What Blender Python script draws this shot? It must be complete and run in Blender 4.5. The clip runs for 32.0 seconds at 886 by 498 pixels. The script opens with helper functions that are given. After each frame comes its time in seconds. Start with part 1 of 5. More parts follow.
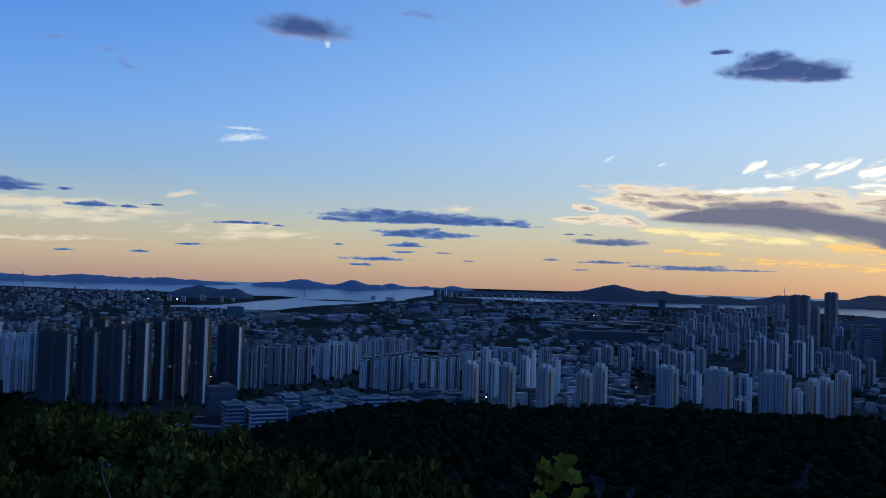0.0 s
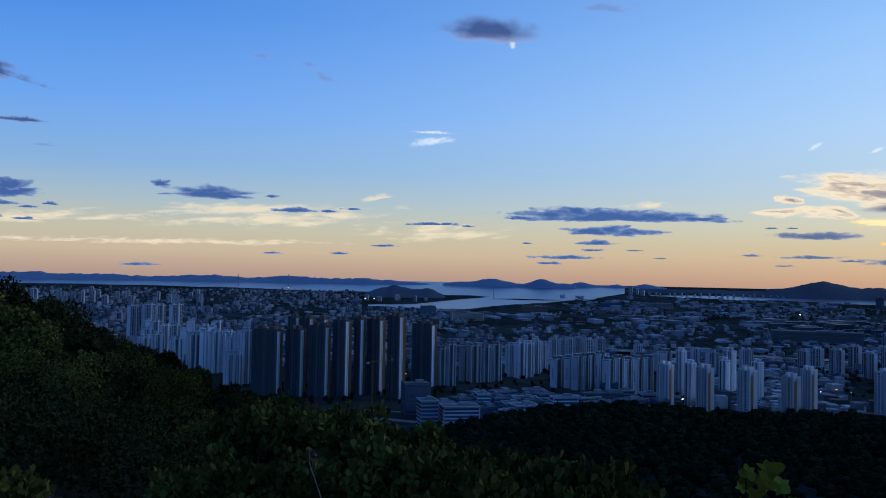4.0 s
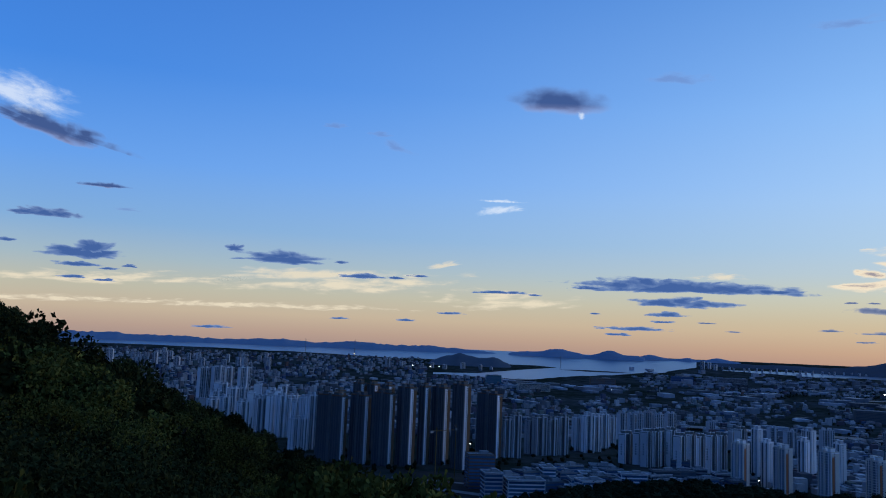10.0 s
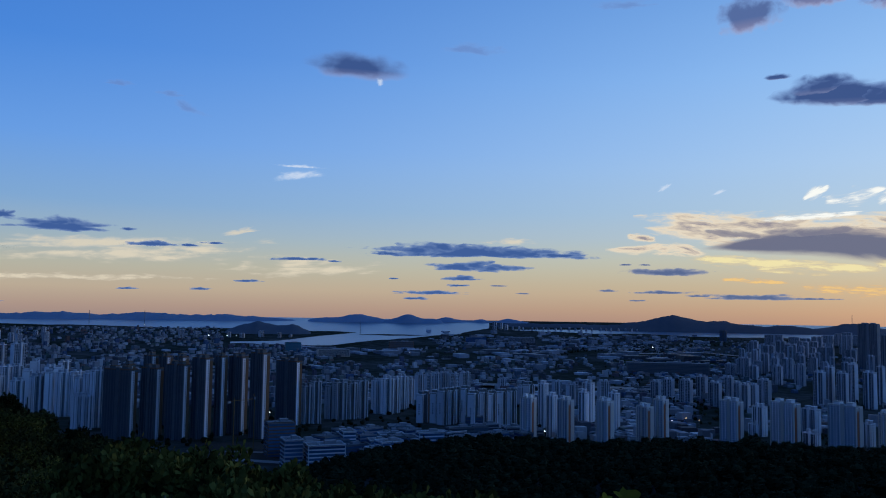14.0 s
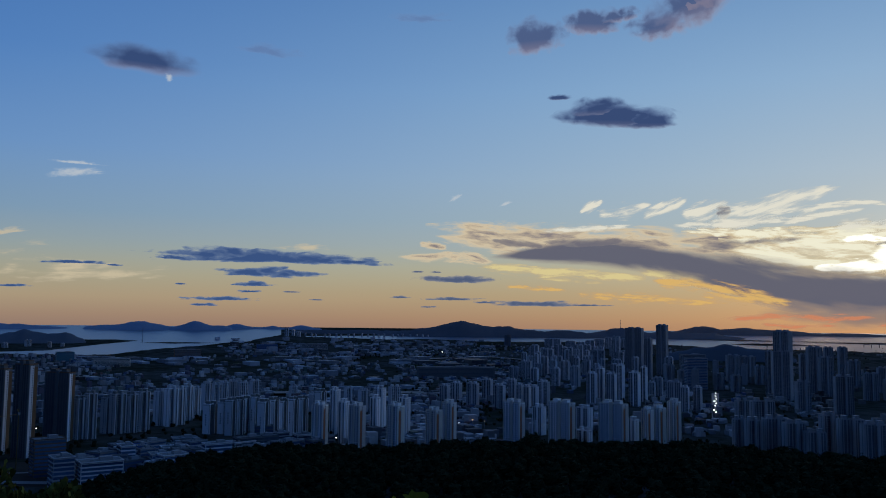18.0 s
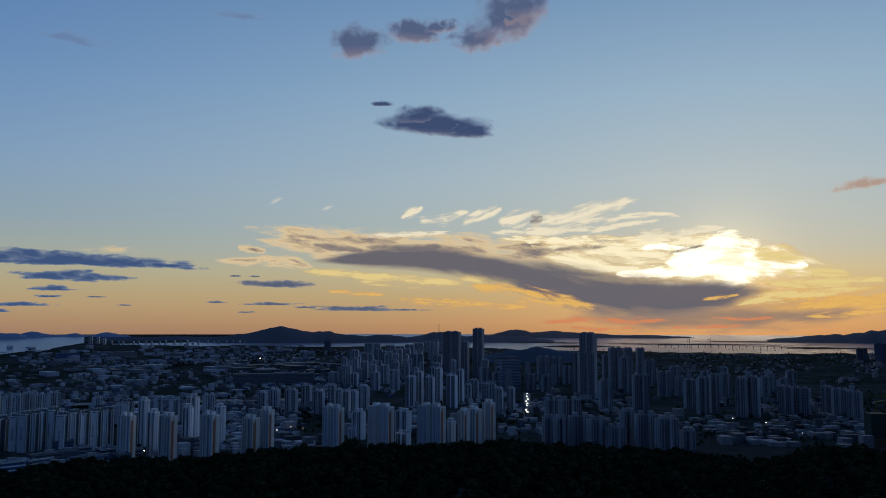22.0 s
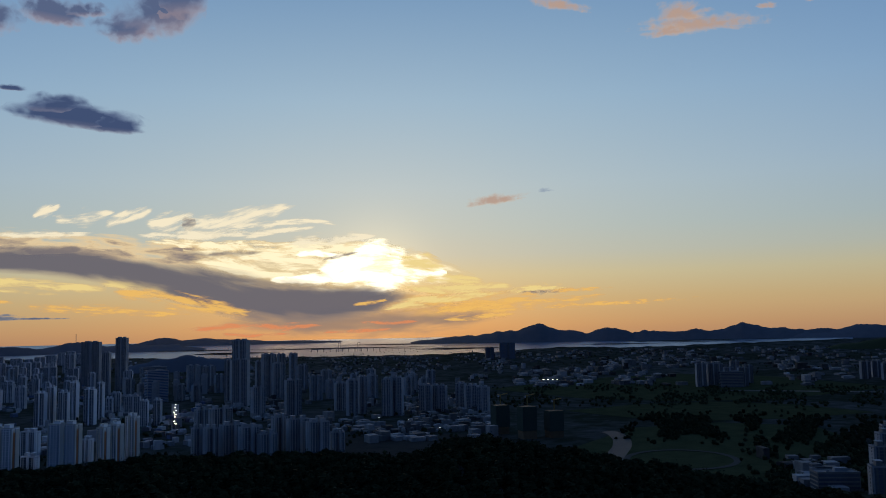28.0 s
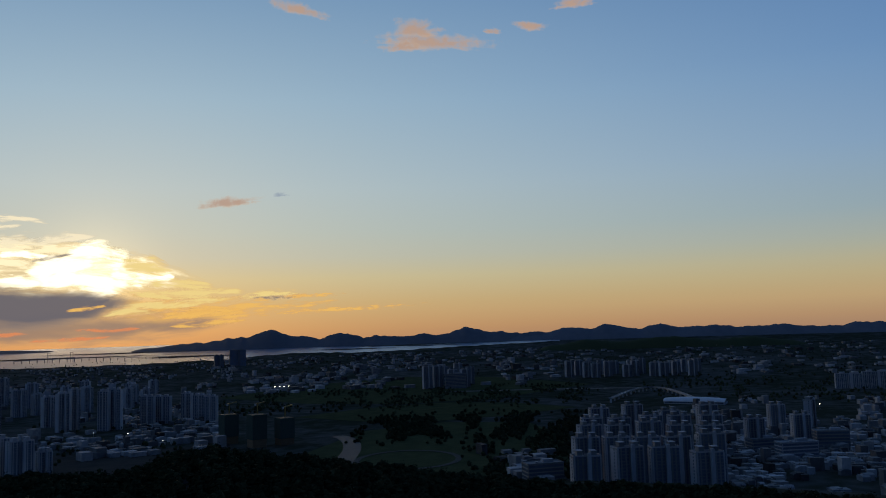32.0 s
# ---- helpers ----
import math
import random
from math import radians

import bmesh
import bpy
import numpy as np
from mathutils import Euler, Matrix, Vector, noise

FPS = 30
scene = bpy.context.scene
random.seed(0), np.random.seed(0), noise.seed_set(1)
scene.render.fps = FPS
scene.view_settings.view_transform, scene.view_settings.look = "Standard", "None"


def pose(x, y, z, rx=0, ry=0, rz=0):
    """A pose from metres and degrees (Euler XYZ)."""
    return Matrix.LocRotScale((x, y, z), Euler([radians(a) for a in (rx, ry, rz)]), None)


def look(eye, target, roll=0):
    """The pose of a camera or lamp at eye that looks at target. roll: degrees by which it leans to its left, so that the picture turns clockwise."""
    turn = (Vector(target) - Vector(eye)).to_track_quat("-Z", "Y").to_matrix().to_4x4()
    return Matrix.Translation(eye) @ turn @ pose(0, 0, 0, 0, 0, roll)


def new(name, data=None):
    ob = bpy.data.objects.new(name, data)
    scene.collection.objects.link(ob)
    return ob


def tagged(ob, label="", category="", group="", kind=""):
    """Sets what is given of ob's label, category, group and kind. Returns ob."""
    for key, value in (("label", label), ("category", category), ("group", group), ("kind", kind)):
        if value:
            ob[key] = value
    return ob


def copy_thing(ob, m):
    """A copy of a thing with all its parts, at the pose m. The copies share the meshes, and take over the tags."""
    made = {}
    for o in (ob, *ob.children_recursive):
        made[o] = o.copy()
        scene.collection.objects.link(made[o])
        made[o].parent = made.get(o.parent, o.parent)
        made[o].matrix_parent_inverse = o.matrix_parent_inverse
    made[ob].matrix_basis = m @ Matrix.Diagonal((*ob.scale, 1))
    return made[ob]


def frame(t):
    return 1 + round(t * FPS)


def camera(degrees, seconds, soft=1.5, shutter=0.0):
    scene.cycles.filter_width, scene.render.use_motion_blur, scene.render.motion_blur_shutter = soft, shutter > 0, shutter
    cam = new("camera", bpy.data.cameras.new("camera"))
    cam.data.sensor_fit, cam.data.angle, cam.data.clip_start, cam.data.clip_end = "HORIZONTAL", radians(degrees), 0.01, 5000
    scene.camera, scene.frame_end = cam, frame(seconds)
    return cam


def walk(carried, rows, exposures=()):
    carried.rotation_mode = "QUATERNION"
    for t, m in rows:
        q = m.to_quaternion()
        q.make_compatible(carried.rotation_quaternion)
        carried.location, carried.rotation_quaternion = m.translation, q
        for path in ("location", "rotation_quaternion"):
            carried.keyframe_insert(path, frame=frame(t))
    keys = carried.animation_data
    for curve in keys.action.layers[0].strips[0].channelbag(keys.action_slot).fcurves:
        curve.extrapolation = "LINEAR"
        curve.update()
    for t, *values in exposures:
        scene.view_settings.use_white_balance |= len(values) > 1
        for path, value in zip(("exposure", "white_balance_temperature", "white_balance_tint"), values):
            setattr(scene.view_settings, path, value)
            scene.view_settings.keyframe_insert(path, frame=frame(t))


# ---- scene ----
cam = camera(56.0, 32.0, soft=1.0)
EYE = 165.0

# seconds, tilt from straight down, lean, heading (degrees)
ROWS = (
    (0.0, 92.20, -1.65, -0.02), (0.5, 92.11, -1.58, 1.46), (1.0, 91.94, -1.33, 3.00), (1.5, 91.92, -1.24, 4.44),
    (2.0, 91.94, -1.29, 5.76), (2.5, 91.92, -1.32, 7.26), (3.0, 91.92, -1.22, 9.53), (3.5, 91.92, -1.08, 11.14),
    (4.0, 91.82, -1.10, 12.91), (4.5, 91.40, -0.99, 15.62), (6.5, 89.63, -1.17, 21.43), (7.0, 89.65, -1.49, 21.60),
    (7.5, 89.98, -1.97, 21.57), (8.0, 91.73, -2.33, 21.46), (8.5, 93.62, -2.37, 20.79), (9.0, 95.01, -2.28, 20.04),
    (9.5, 95.78, -2.23, 19.05), (10.0, 96.36, -2.38, 17.42), (10.5, 96.45, -2.28, 16.01), (11.0, 96.54, -2.00, 14.01),
    (11.5, 96.58, -1.77, 12.11), (12.0, 96.62, -1.55, 10.42), (12.5, 96.44, -1.34, 8.76), (13.0, 95.64, -1.18, 7.11),
    (13.5, 94.75, -1.00, 5.65), (14.0, 94.40, -0.83, 3.77), (14.5, 94.50, -0.74, 1.74), (16.5, 94.76, -0.64, -4.66),
    (17.0, 94.83, -0.62, -6.14), (17.5, 94.89, -0.62, -7.83), (18.0, 95.00, -0.59, -10.33), (18.5, 95.04, -0.69, -11.81),
    (19.0, 95.11, -0.74, -13.37), (19.5, 95.18, -0.71, -14.71), (20.0, 95.23, -0.55, -16.41), (20.5, 95.28, -0.41, -17.79),
    (21.0, 95.33, -0.34, -19.33), (21.5, 95.35, -0.19, -21.00), (22.0, 95.40, -0.11, -22.58), (22.5, 95.44, 0.01, -24.14),
    (23.0, 95.49, 0.14, -25.63), (23.5, 95.50, 0.25, -27.23), (24.0, 95.52, 0.42, -29.06), (24.5, 95.55, 0.68, -31.63),
    (25.0, 95.58, 0.90, -34.30), (25.5, 95.58, 1.03, -35.59), (27.5, 95.58, 1.18, -43.90), (28.0, 95.60, 1.11, -45.95),
    (28.5, 95.61, 1.07, -47.82), (29.0, 95.62, 1.05, -50.91), (29.5, 95.62, 1.18, -54.55), (30.0, 95.61, 1.38, -57.03),
    (30.5, 95.58, 1.51, -59.01), (31.0, 95.58, 1.66, -60.63), (31.5, 95.57, 1.74, -62.45), (32.0, 95.55, 1.73, -64.09),
)
walk(cam, [(t, pose(0, 0, EYE, rx, ry, rz)) for t, rx, ry, rz in ROWS],
     exposures=((0.0, 0.08, 5950, 8), (1.0, 0.14, 5950, 8), (2.0, 0.26, 5950, 8), (4.0, 0.17, 5930, 8), (5.0, 0.22, 5950, 8), (6.5, 0.5, 6300, 8), (7.2, 0.46, 6280, 8), (8.0, 0.21, 6050, 8), (9.0, 0.22, 5900, 8), (10.0, 0.1, 5830, 8), (11.5, 0.14, 5800, 8), (13.0, 0.0, 5780, 9), (15.0, -0.2, 5700, 8), (16.5, -0.5, 5700, 8), (17.5, -0.5, 5900, 7), (19.0, -0.42, 6950, 5), (21.0, -0.45, 7100, 5), (23.0, -0.37, 7400, 7), (25.5, -0.36, 7350, 6), (28.0, -0.3, 7500, 6), (30.0, -0.31, 7650, 6), (32.0, -0.3, 7800, 5)))

# ---------------------------------------------------------------- world and sun
SUN_AZ, SUN_EL = -41.5, 4.2


def way(az, el):
    a, e = radians(az), radians(el)
    return Vector((-math.sin(a) * math.cos(e), math.cos(a) * math.cos(e), math.sin(e)))


def lin(r, g, b):
    return tuple((c / 255 / 12.92 if c < 10 else ((c / 255 + 0.055) / 1.055) ** 2.4) for c in (r, g, b)) + (1.0,)


def ramp(nt, stops, source):
    node = nt.nodes.new("ShaderNodeValToRGB")
    els = node.color_ramp.elements
    els[0].position, els[0].color = stops[0][0], stops[0][1]
    els[1].position, els[1].color = stops[-1][0], stops[-1][1]
    for p, c in stops[1:-1]:
        els.new(p).color = c
    nt.links.new(source, node.inputs[0])
    return node.outputs[0]


def mathn(nt, op, a, b=None, c=None, clamp=False):
    node = nt.nodes.new("ShaderNodeMath")
    node.operation, node.use_clamp = op, clamp
    for i, v in enumerate((a, b, c)):
        if v is None:
            continue
        if isinstance(v, (int, float)):
            node.inputs[i].default_value = v
        else:
            nt.links.new(v, node.inputs[i])
    return node.outputs[0]


def mixc(nt, fac, a, b, blend="MIX"):
    node = nt.nodes.new("ShaderNodeMix")
    node.data_type, node.blend_type = "RGBA", blend
    for i, v in ((0, fac), (6, a), (7, b)):
        if isinstance(v, (int, float, tuple)):
            node.inputs[i].default_value = v
        else:
            nt.links.new(v, node.inputs[i])
    return node.outputs[2]


world = bpy.data.worlds.new("dusk_sky")
scene.world = world
world.use_nodes = True
nt = world.node_tree
nt.nodes.clear()
coord = nt.nodes.new("ShaderNodeTexCoord")
norm = nt.nodes.new("ShaderNodeVectorMath")
norm.operation = "NORMALIZE"
nt.links.new(coord.outputs["Generated"], norm.inputs[0])
split = nt.nodes.new("ShaderNodeSeparateXYZ")
nt.links.new(norm.outputs[0], split.inputs[0])
elev = mathn(nt, "MULTIPLY_ADD", split.outputs[2], 1.0, 0.05)          # 0.05 at the horizon
dot = nt.nodes.new("ShaderNodeVectorMath")
dot.operation = "DOT_PRODUCT"
nt.links.new(norm.outputs[0], dot.inputs[0])
dot.inputs[1].default_value = way(SUN_AZ, SUN_EL)
near = mathn(nt, "POWER", mathn(nt, "MULTIPLY_ADD", dot.outputs["Value"], 0.5, 0.5, clamp=True), 5.0)
away = ramp(nt, [(0.0, lin(60, 70, 85)), (0.038, lin(160, 134, 126)), (0.055, lin(178, 150, 132)), (0.075, lin(194, 172, 144)), (0.1, lin(186, 179, 156)),
                 (0.13, lin(160, 175, 180)), (0.17, lin(127, 163, 200)), (0.24, lin(99, 150, 216)), (0.34, lin(66, 126, 206)),
                 (0.5, lin(57, 108, 188)), (1.0, lin(66, 96, 142))], elev)
by_sun = ramp(nt, [(0.0, lin(60, 70, 85)), (0.038, lin(184, 138, 114)), (0.055, lin(196, 156, 122)), (0.085, lin(201, 178, 142)),
                   (0.115, lin(204, 198, 172)), (0.14, lin(192, 201, 200)), (0.17, lin(186, 204, 214)), (0.22, lin(181, 206, 228)), (0.32, lin(160, 197, 234)),
                   (0.5, lin(104, 154, 212)), (1.0, lin(72, 100, 142))], elev)
sky_mix = mixc(nt, near, away, by_sun)
# the sky behind the viewer is already in dusk
front = mathn(nt, "MULTIPLY_ADD", dot.outputs["Value"], 0.62, 0.44, clamp=True)
dusk = ramp(nt, [(0.0, (0.24, 0.295, 0.39, 1)), (0.2, (0.78, 0.86, 1.0, 1)), (0.4, (1.04, 1.05, 1.06, 1)), (0.5, (1, 1, 1, 1)), (1.0, (1, 1, 1, 1))], front)
sky_mix = mixc(nt, 1.0, sky_mix, dusk, "MULTIPLY")
glow = mathn(nt, "POWER", mathn(nt, "MAXIMUM", dot.outputs["Value"], 0.0), 700.0)
sky_mix = mixc(nt, glow, sky_mix, (0.24, 0.19, 0.1, 1), "ADD")
nishita = nt.nodes.new("ShaderNodeTexSky")
nishita.sky_type, nishita.sun_disc = "NISHITA", False
nishita.sun_elevation, nishita.sun_rotation = radians(SUN_EL), radians(-SUN_AZ)
sky_mix = mixc(nt, 0.006, sky_mix, nishita.outputs[0], "ADD")
back = nt.nodes.new("ShaderNodeBackground")
back.inputs[1].default_value = 1.0
nt.links.new(sky_mix, back.inputs[0])
out = nt.nodes.new("ShaderNodeOutputWorld")
nt.links.new(back.outputs[0], out.inputs[0])

sun = new("sun", bpy.data.lights.new("sun", "SUN"))
sun.data.energy, sun.data.angle, sun.data.color = 0.3, radians(18), (1.0, 0.75, 0.5)
sun.matrix_world = look(way(SUN_AZ, SUN_EL) * 100, (0, 0, 0))


# ---------------------------------------------------------------- materials
def principled(name, rough=0.8, metal=0.0):
    m = bpy.data.materials.new(name)
    m.use_nodes = True
    n = m.node_tree
    b = n.nodes["Principled BSDF"]
    b.inputs["Roughness"].default_value, b.inputs["Metallic"].default_value = rough, metal
    b.inputs["Specular IOR Level"].default_value = 0.5 if rough < 0.4 else 0.1 if rough < 0.95 else 0.0
    return m, n, b


def noise_tex(n, scale, detail=4.0, rough=0.55, coords="Object"):
    tc = n.nodes.new("ShaderNodeTexCoord")
    t = n.nodes.new("ShaderNodeTexNoise")
    t.inputs["Scale"].default_value, t.inputs["Detail"].default_value, t.inputs["Roughness"].default_value = scale, detail, rough
    n.links.new(tc.outputs[coords], t.inputs["Vector"])
    return t.outputs["Fac"]


def surface(name, colour, colour2, scale=0.2, rough=0.8, spread=0.12, bump=0.0, bump_scale=3.0, islands=False, metal=0.0):
    """Two-scale stained surface; each object (or loose piece) differs a little in tone."""
    m, n, b = principled(name, rough, metal)
    big = noise_tex(n, scale)
    fine = noise_tex(n, scale * 9, 3.0)
    f = mathn(n, "MULTIPLY_ADD", mathn(n, "SUBTRACT", mathn(n, "MULTIPLY_ADD", fine, 0.4, mathn(n, "MULTIPLY", big, 0.8)), 0.6), 2.2, 0.5, clamp=True)
    c = mixc(n, f, (*colour, 1), (*colour2, 1))
    if islands:
        g = n.nodes.new("ShaderNodeNewGeometry")
        r = g.outputs["Random Per Island"]
    else:
        g = n.nodes.new("ShaderNodeObjectInfo")
        r = g.outputs["Random"]
    v = mathn(n, "MULTIPLY_ADD", r, 2 * spread, 1 - spread)
    hsv = n.nodes.new("ShaderNodeHueSaturation")
    n.links.new(c, hsv.inputs["Color"])
    n.links.new(v, hsv.inputs["Value"])
    n.links.new(hsv.outputs[0], b.inputs["Base Color"])
    if bump:
        bp = n.nodes.new("ShaderNodeBump")
        bp.inputs["Strength"].default_value = bump
        n.links.new(noise_tex(n, bump_scale), bp.inputs["Height"])
        n.links.new(bp.outputs[0], b.inputs["Normal"])
    return m


WHITE = surface("white_painted_concrete", (0.8, 0.81, 0.82), (0.66, 0.67, 0.68), 0.05, 0.85, 0.2)
CREAM = surface("cream_painted_concrete", (0.62, 0.6, 0.54), (0.5, 0.48, 0.43), 0.05, 0.85, 0.2)
PALE = surface("toned_down_pale_concrete", (0.54, 0.55, 0.57), (0.43, 0.44, 0.46), 0.05, 0.85, 0.25)
# darker copy of the low walls; the backlit town's shade is in the colour
LOWDARK = surface("shade_darkened_low_walls", (0.25, 0.25, 0.25), (0.09, 0.09, 0.092), 0.02, 0.85, 0.85, islands=True)
# this darker wall tone holds the shade of the right-hand estates
DIM = surface("shade_darkened_plaster", (0.19, 0.19, 0.185), (0.14, 0.14, 0.137), 0.06, 0.85, 0.25)
OLIVE = surface("olive_grey_concrete", (0.27, 0.265, 0.25), (0.2, 0.2, 0.19), 0.06, 0.85, 0.2)
GREY = surface("grey_concrete", (0.33, 0.34, 0.355), (0.25, 0.26, 0.275), 0.06, 0.85)
SLATE = surface("dark_slate_cladding", (0.13, 0.145, 0.155), (0.095, 0.108, 0.118), 0.08, 0.6)
BROWN = surface("brown_painted_concrete", (0.17, 0.11, 0.065), (0.14, 0.09, 0.055), 0.08, 0.8)
ORANGE = surface("rust_orange_paint", (0.4, 0.17, 0.08), (0.33, 0.14, 0.07), 0.1, 0.8)
ROOFGREY = surface("roof_felt", (0.2, 0.21, 0.22), (0.14, 0.15, 0.16), 0.1, 0.9)
SCAFFOLD = surface("green_scaffold_netting", (0.035, 0.06, 0.05), (0.05, 0.07, 0.06), 0.3, 0.9)
GLASS = surface("window_glass", (0.1, 0.12, 0.145), (0.07, 0.085, 0.105), 0.3, 0.18, 0.3)
GLASSBLUE = surface("blue_tinted_glass", (0.08, 0.13, 0.22), (0.06, 0.1, 0.17), 0.3, 0.15, 0.3)
LOWRISE, n, b = principled("mixed_low_walls", 0.85)
isle = n.nodes.new("ShaderNodeNewGeometry").outputs["Random Per Island"]
tones = ramp(n, [(0.0, (0.06, 0.065, 0.07, 1)), (0.16, (0.13, 0.135, 0.15, 1)), (0.34, (0.3, 0.31, 0.33, 1)), (0.5, (0.52, 0.53, 0.55, 1)), (0.62, (0.16, 0.09, 0.065, 1)),
                 (0.7, (0.08, 0.13, 0.26, 1)), (0.78, (0.09, 0.13, 0.1, 1)), (0.86, (0.7, 0.71, 0.73, 1)), (1.0, (0.24, 0.24, 0.25, 1))], isle)
n.links.new(mixc(n, mathn(n, "MULTIPLY", noise_tex(n, 0.25), 0.5), tones, (0.1, 0.1, 0.11, 1)), b.inputs["Base Color"])
SHEDROOF = surface("metal_shed_roofs", (0.3, 0.33, 0.38), (0.12, 0.14, 0.17), 0.01, 0.5, 0.85, islands=True)
ASPHALT = surface("asphalt", (0.06, 0.06, 0.063), (0.045, 0.045, 0.05), 0.05, 0.7)
PALEROAD = surface("pale_road_concrete", (0.22, 0.22, 0.22), (0.16, 0.16, 0.165), 0.05, 0.6)
FIELD = surface("grass_field", (0.062, 0.07, 0.036), (0.035, 0.042, 0.022), 0.03, 0.95)
BARE = surface("bare_earth", (0.075, 0.065, 0.055), (0.04, 0.037, 0.034), 0.03, 0.95)
PATH = surface("trodden_earth", (0.13, 0.12, 0.105), (0.05, 0.047, 0.04), 2.2, 0.95, bump=0.6, bump_scale=9)
BLUEWALL = surface("blue_factory_cladding", (0.05, 0.12, 0.32), (0.04, 0.09, 0.24), 0.05, 0.6)
TEAL = surface("teal_glass_cladding", (0.05, 0.2, 0.22), (0.04, 0.15, 0.17), 0.05, 0.4)
BARK = surface("bark", (0.07, 0.05, 0.035), (0.045, 0.033, 0.025), 3.0, 0.95, bump=0.5, bump_scale=14)
# blue-grey air haze is mixed into both hill colours
FARHILL = surface("haze_tinted_wooded_hills", (0.125, 0.14, 0.165), (0.09, 0.103, 0.125), 0.004, 1.0, 0.1)
HAZEHILL = surface("haze_tinted_distant_hills", (0.24, 0.31, 0.42), (0.2, 0.27, 0.38), 0.004, 1.0, 0.1)
STEEL = surface("galvanised_steel", (0.3, 0.31, 0.32), (0.24, 0.25, 0.26), 1.0, 0.5, metal=0.3)
CRANE = surface("yellow_crane_paint", (0.2, 0.13, 0.04), (0.16, 0.11, 0.04), 1.0, 0.6)


def leaf_mat(name, a, b, spread=0.45):
    m = surface(name, a, b, 0.6, 0.9, spread, islands=True)
    nt = m.node_tree
    hsv = next(q for q in nt.nodes if q.type == "HUE_SAT")
    own = nt.nodes.new("ShaderNodeObjectInfo").outputs["Random"]
    nt.links.new(mathn(nt, "MULTIPLY", hsv.inputs["Value"].links[0].from_socket, mathn(nt, "MULTIPLY_ADD", own, 0.9, 0.5)), hsv.inputs["Value"])
    m.node_tree.nodes["Principled BSDF"].inputs["Specular IOR Level"].default_value = 0.02
    return m


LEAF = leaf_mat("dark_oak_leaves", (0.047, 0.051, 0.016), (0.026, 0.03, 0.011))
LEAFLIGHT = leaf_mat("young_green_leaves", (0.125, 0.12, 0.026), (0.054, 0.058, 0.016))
LEAFYELLOW = leaf_mat("yellow_green_leaves", (0.3, 0.27, 0.03), (0.15, 0.15, 0.022), 0.4)
# near-black leaf colour holds the shade of the spur's woods
CANOPY = leaf_mat("shade_darkened_canopy", (0.021, 0.027, 0.013), (0.011, 0.015, 0.008), 0.4)

GROVE = leaf_mat("plain_tree_crowns", (0.04, 0.05, 0.026), (0.022, 0.03, 0.016), 0.5)

GROUND, n, b = principled("city_ground_and_scrub", 0.95)
g1, g2, g3 = noise_tex(n, 0.004, 5), noise_tex(n, 0.03, 4), noise_tex(n, 0.4, 3)
mixed = ramp(n, [(0.3, (0.018, 0.026, 0.015, 1)), (0.45, (0.032, 0.038, 0.03, 1)), (0.53, (0.06, 0.064, 0.062, 1)), (0.68, (0.11, 0.112, 0.115, 1))],
             mathn(n, "MULTIPLY_ADD", g2, 0.5, mathn(n, "MULTIPLY", g1, 0.5)))
n.links.new(mixc(n, mathn(n, "MULTIPLY", g3, 0.5), mixed, (0.026, 0.032, 0.018, 1)), b.inputs["Base Color"])

WATER, n, b = principled("sea_water", 0.3)
b.inputs["Base Color"].default_value = (0.07, 0.135, 0.225, 1)
bp = n.nodes.new("ShaderNodeBump")
bp.inputs["Strength"].default_value, bp.inputs["Distance"].default_value = 0.35, 1.0
n.links.new(noise_tex(n, 0.05, 5), bp.inputs["Height"])
n.links.new(bp.outputs[0], b.inputs["Normal"])


def lamp_mat(name, colour, strength):
    m = bpy.data.materials.new(name)
    m.use_nodes = True
    b = m.node_tree.nodes["Principled BSDF"]
    b.inputs["Emission Color"].default_value, b.inputs["Emission Strength"].default_value = colour, strength
    return m


FLOOD = lamp_mat("white_floodlight", (1.0, 0.93, 0.8, 1), 6.0)
AMBER = lamp_mat("amber_window_light", (1.0, 0.6, 0.2, 1), 2.5)


# ---------------------------------------------------------------- building blocks
def part(name, bm, material, parent=None, label="", kind=""):
    me = bpy.data.meshes.new(name)
    bm.to_mesh(me)
    bm.free()
    me.materials.append(material)
    ob = new(name, me)
    if parent:
        ob.parent = parent
    return tagged(ob, label=label, kind=kind)


def sheet(name, verts, faces, material, smooth=False):
    me = bpy.data.meshes.new(name)
    me.from_pydata([tuple(v) for v in verts], [], [tuple(f) for f in faces])
    me.materials.append(material)
    if smooth:
        me.polygons.foreach_set("use_smooth", [True] * len(me.polygons))
    me.update()
    return new(name, me)


CUBE = ((0, 3, 2, 1), (4, 5, 6, 7), (0, 1, 5, 4), (1, 2, 6, 5), (2, 3, 7, 6), (3, 0, 4, 7))


def boxes(name, items, material, parent=None, label="", kind=""):
    """items: (cx, cy, z0, sx, sy, sz) in one mesh."""
    verts, faces = [], []
    for cx, cy, z0, sx, sy, sz in items:
        k = len(verts)
        for z in (z0, z0 + sz):
            verts += [(cx - sx / 2, cy - sy / 2, z), (cx + sx / 2, cy - sy / 2, z), (cx + sx / 2, cy + sy / 2, z), (cx - sx / 2, cy + sy / 2, z)]
        faces += [tuple(i + k for i in f) for f in CUBE]
    ob = sheet(name, verts, faces, material)
    if parent:
        ob.parent = parent
    return tagged(ob, label=label, kind=kind)


FLAT, REACH = 2000.0, 2900.0


def shrink(R):
    """The far distance is drawn in, so that the land out to the horizon fits behind the city."""
    return R if R < FLAT else FLAT + REACH * (R - FLAT) / (REACH + R - FLAT)


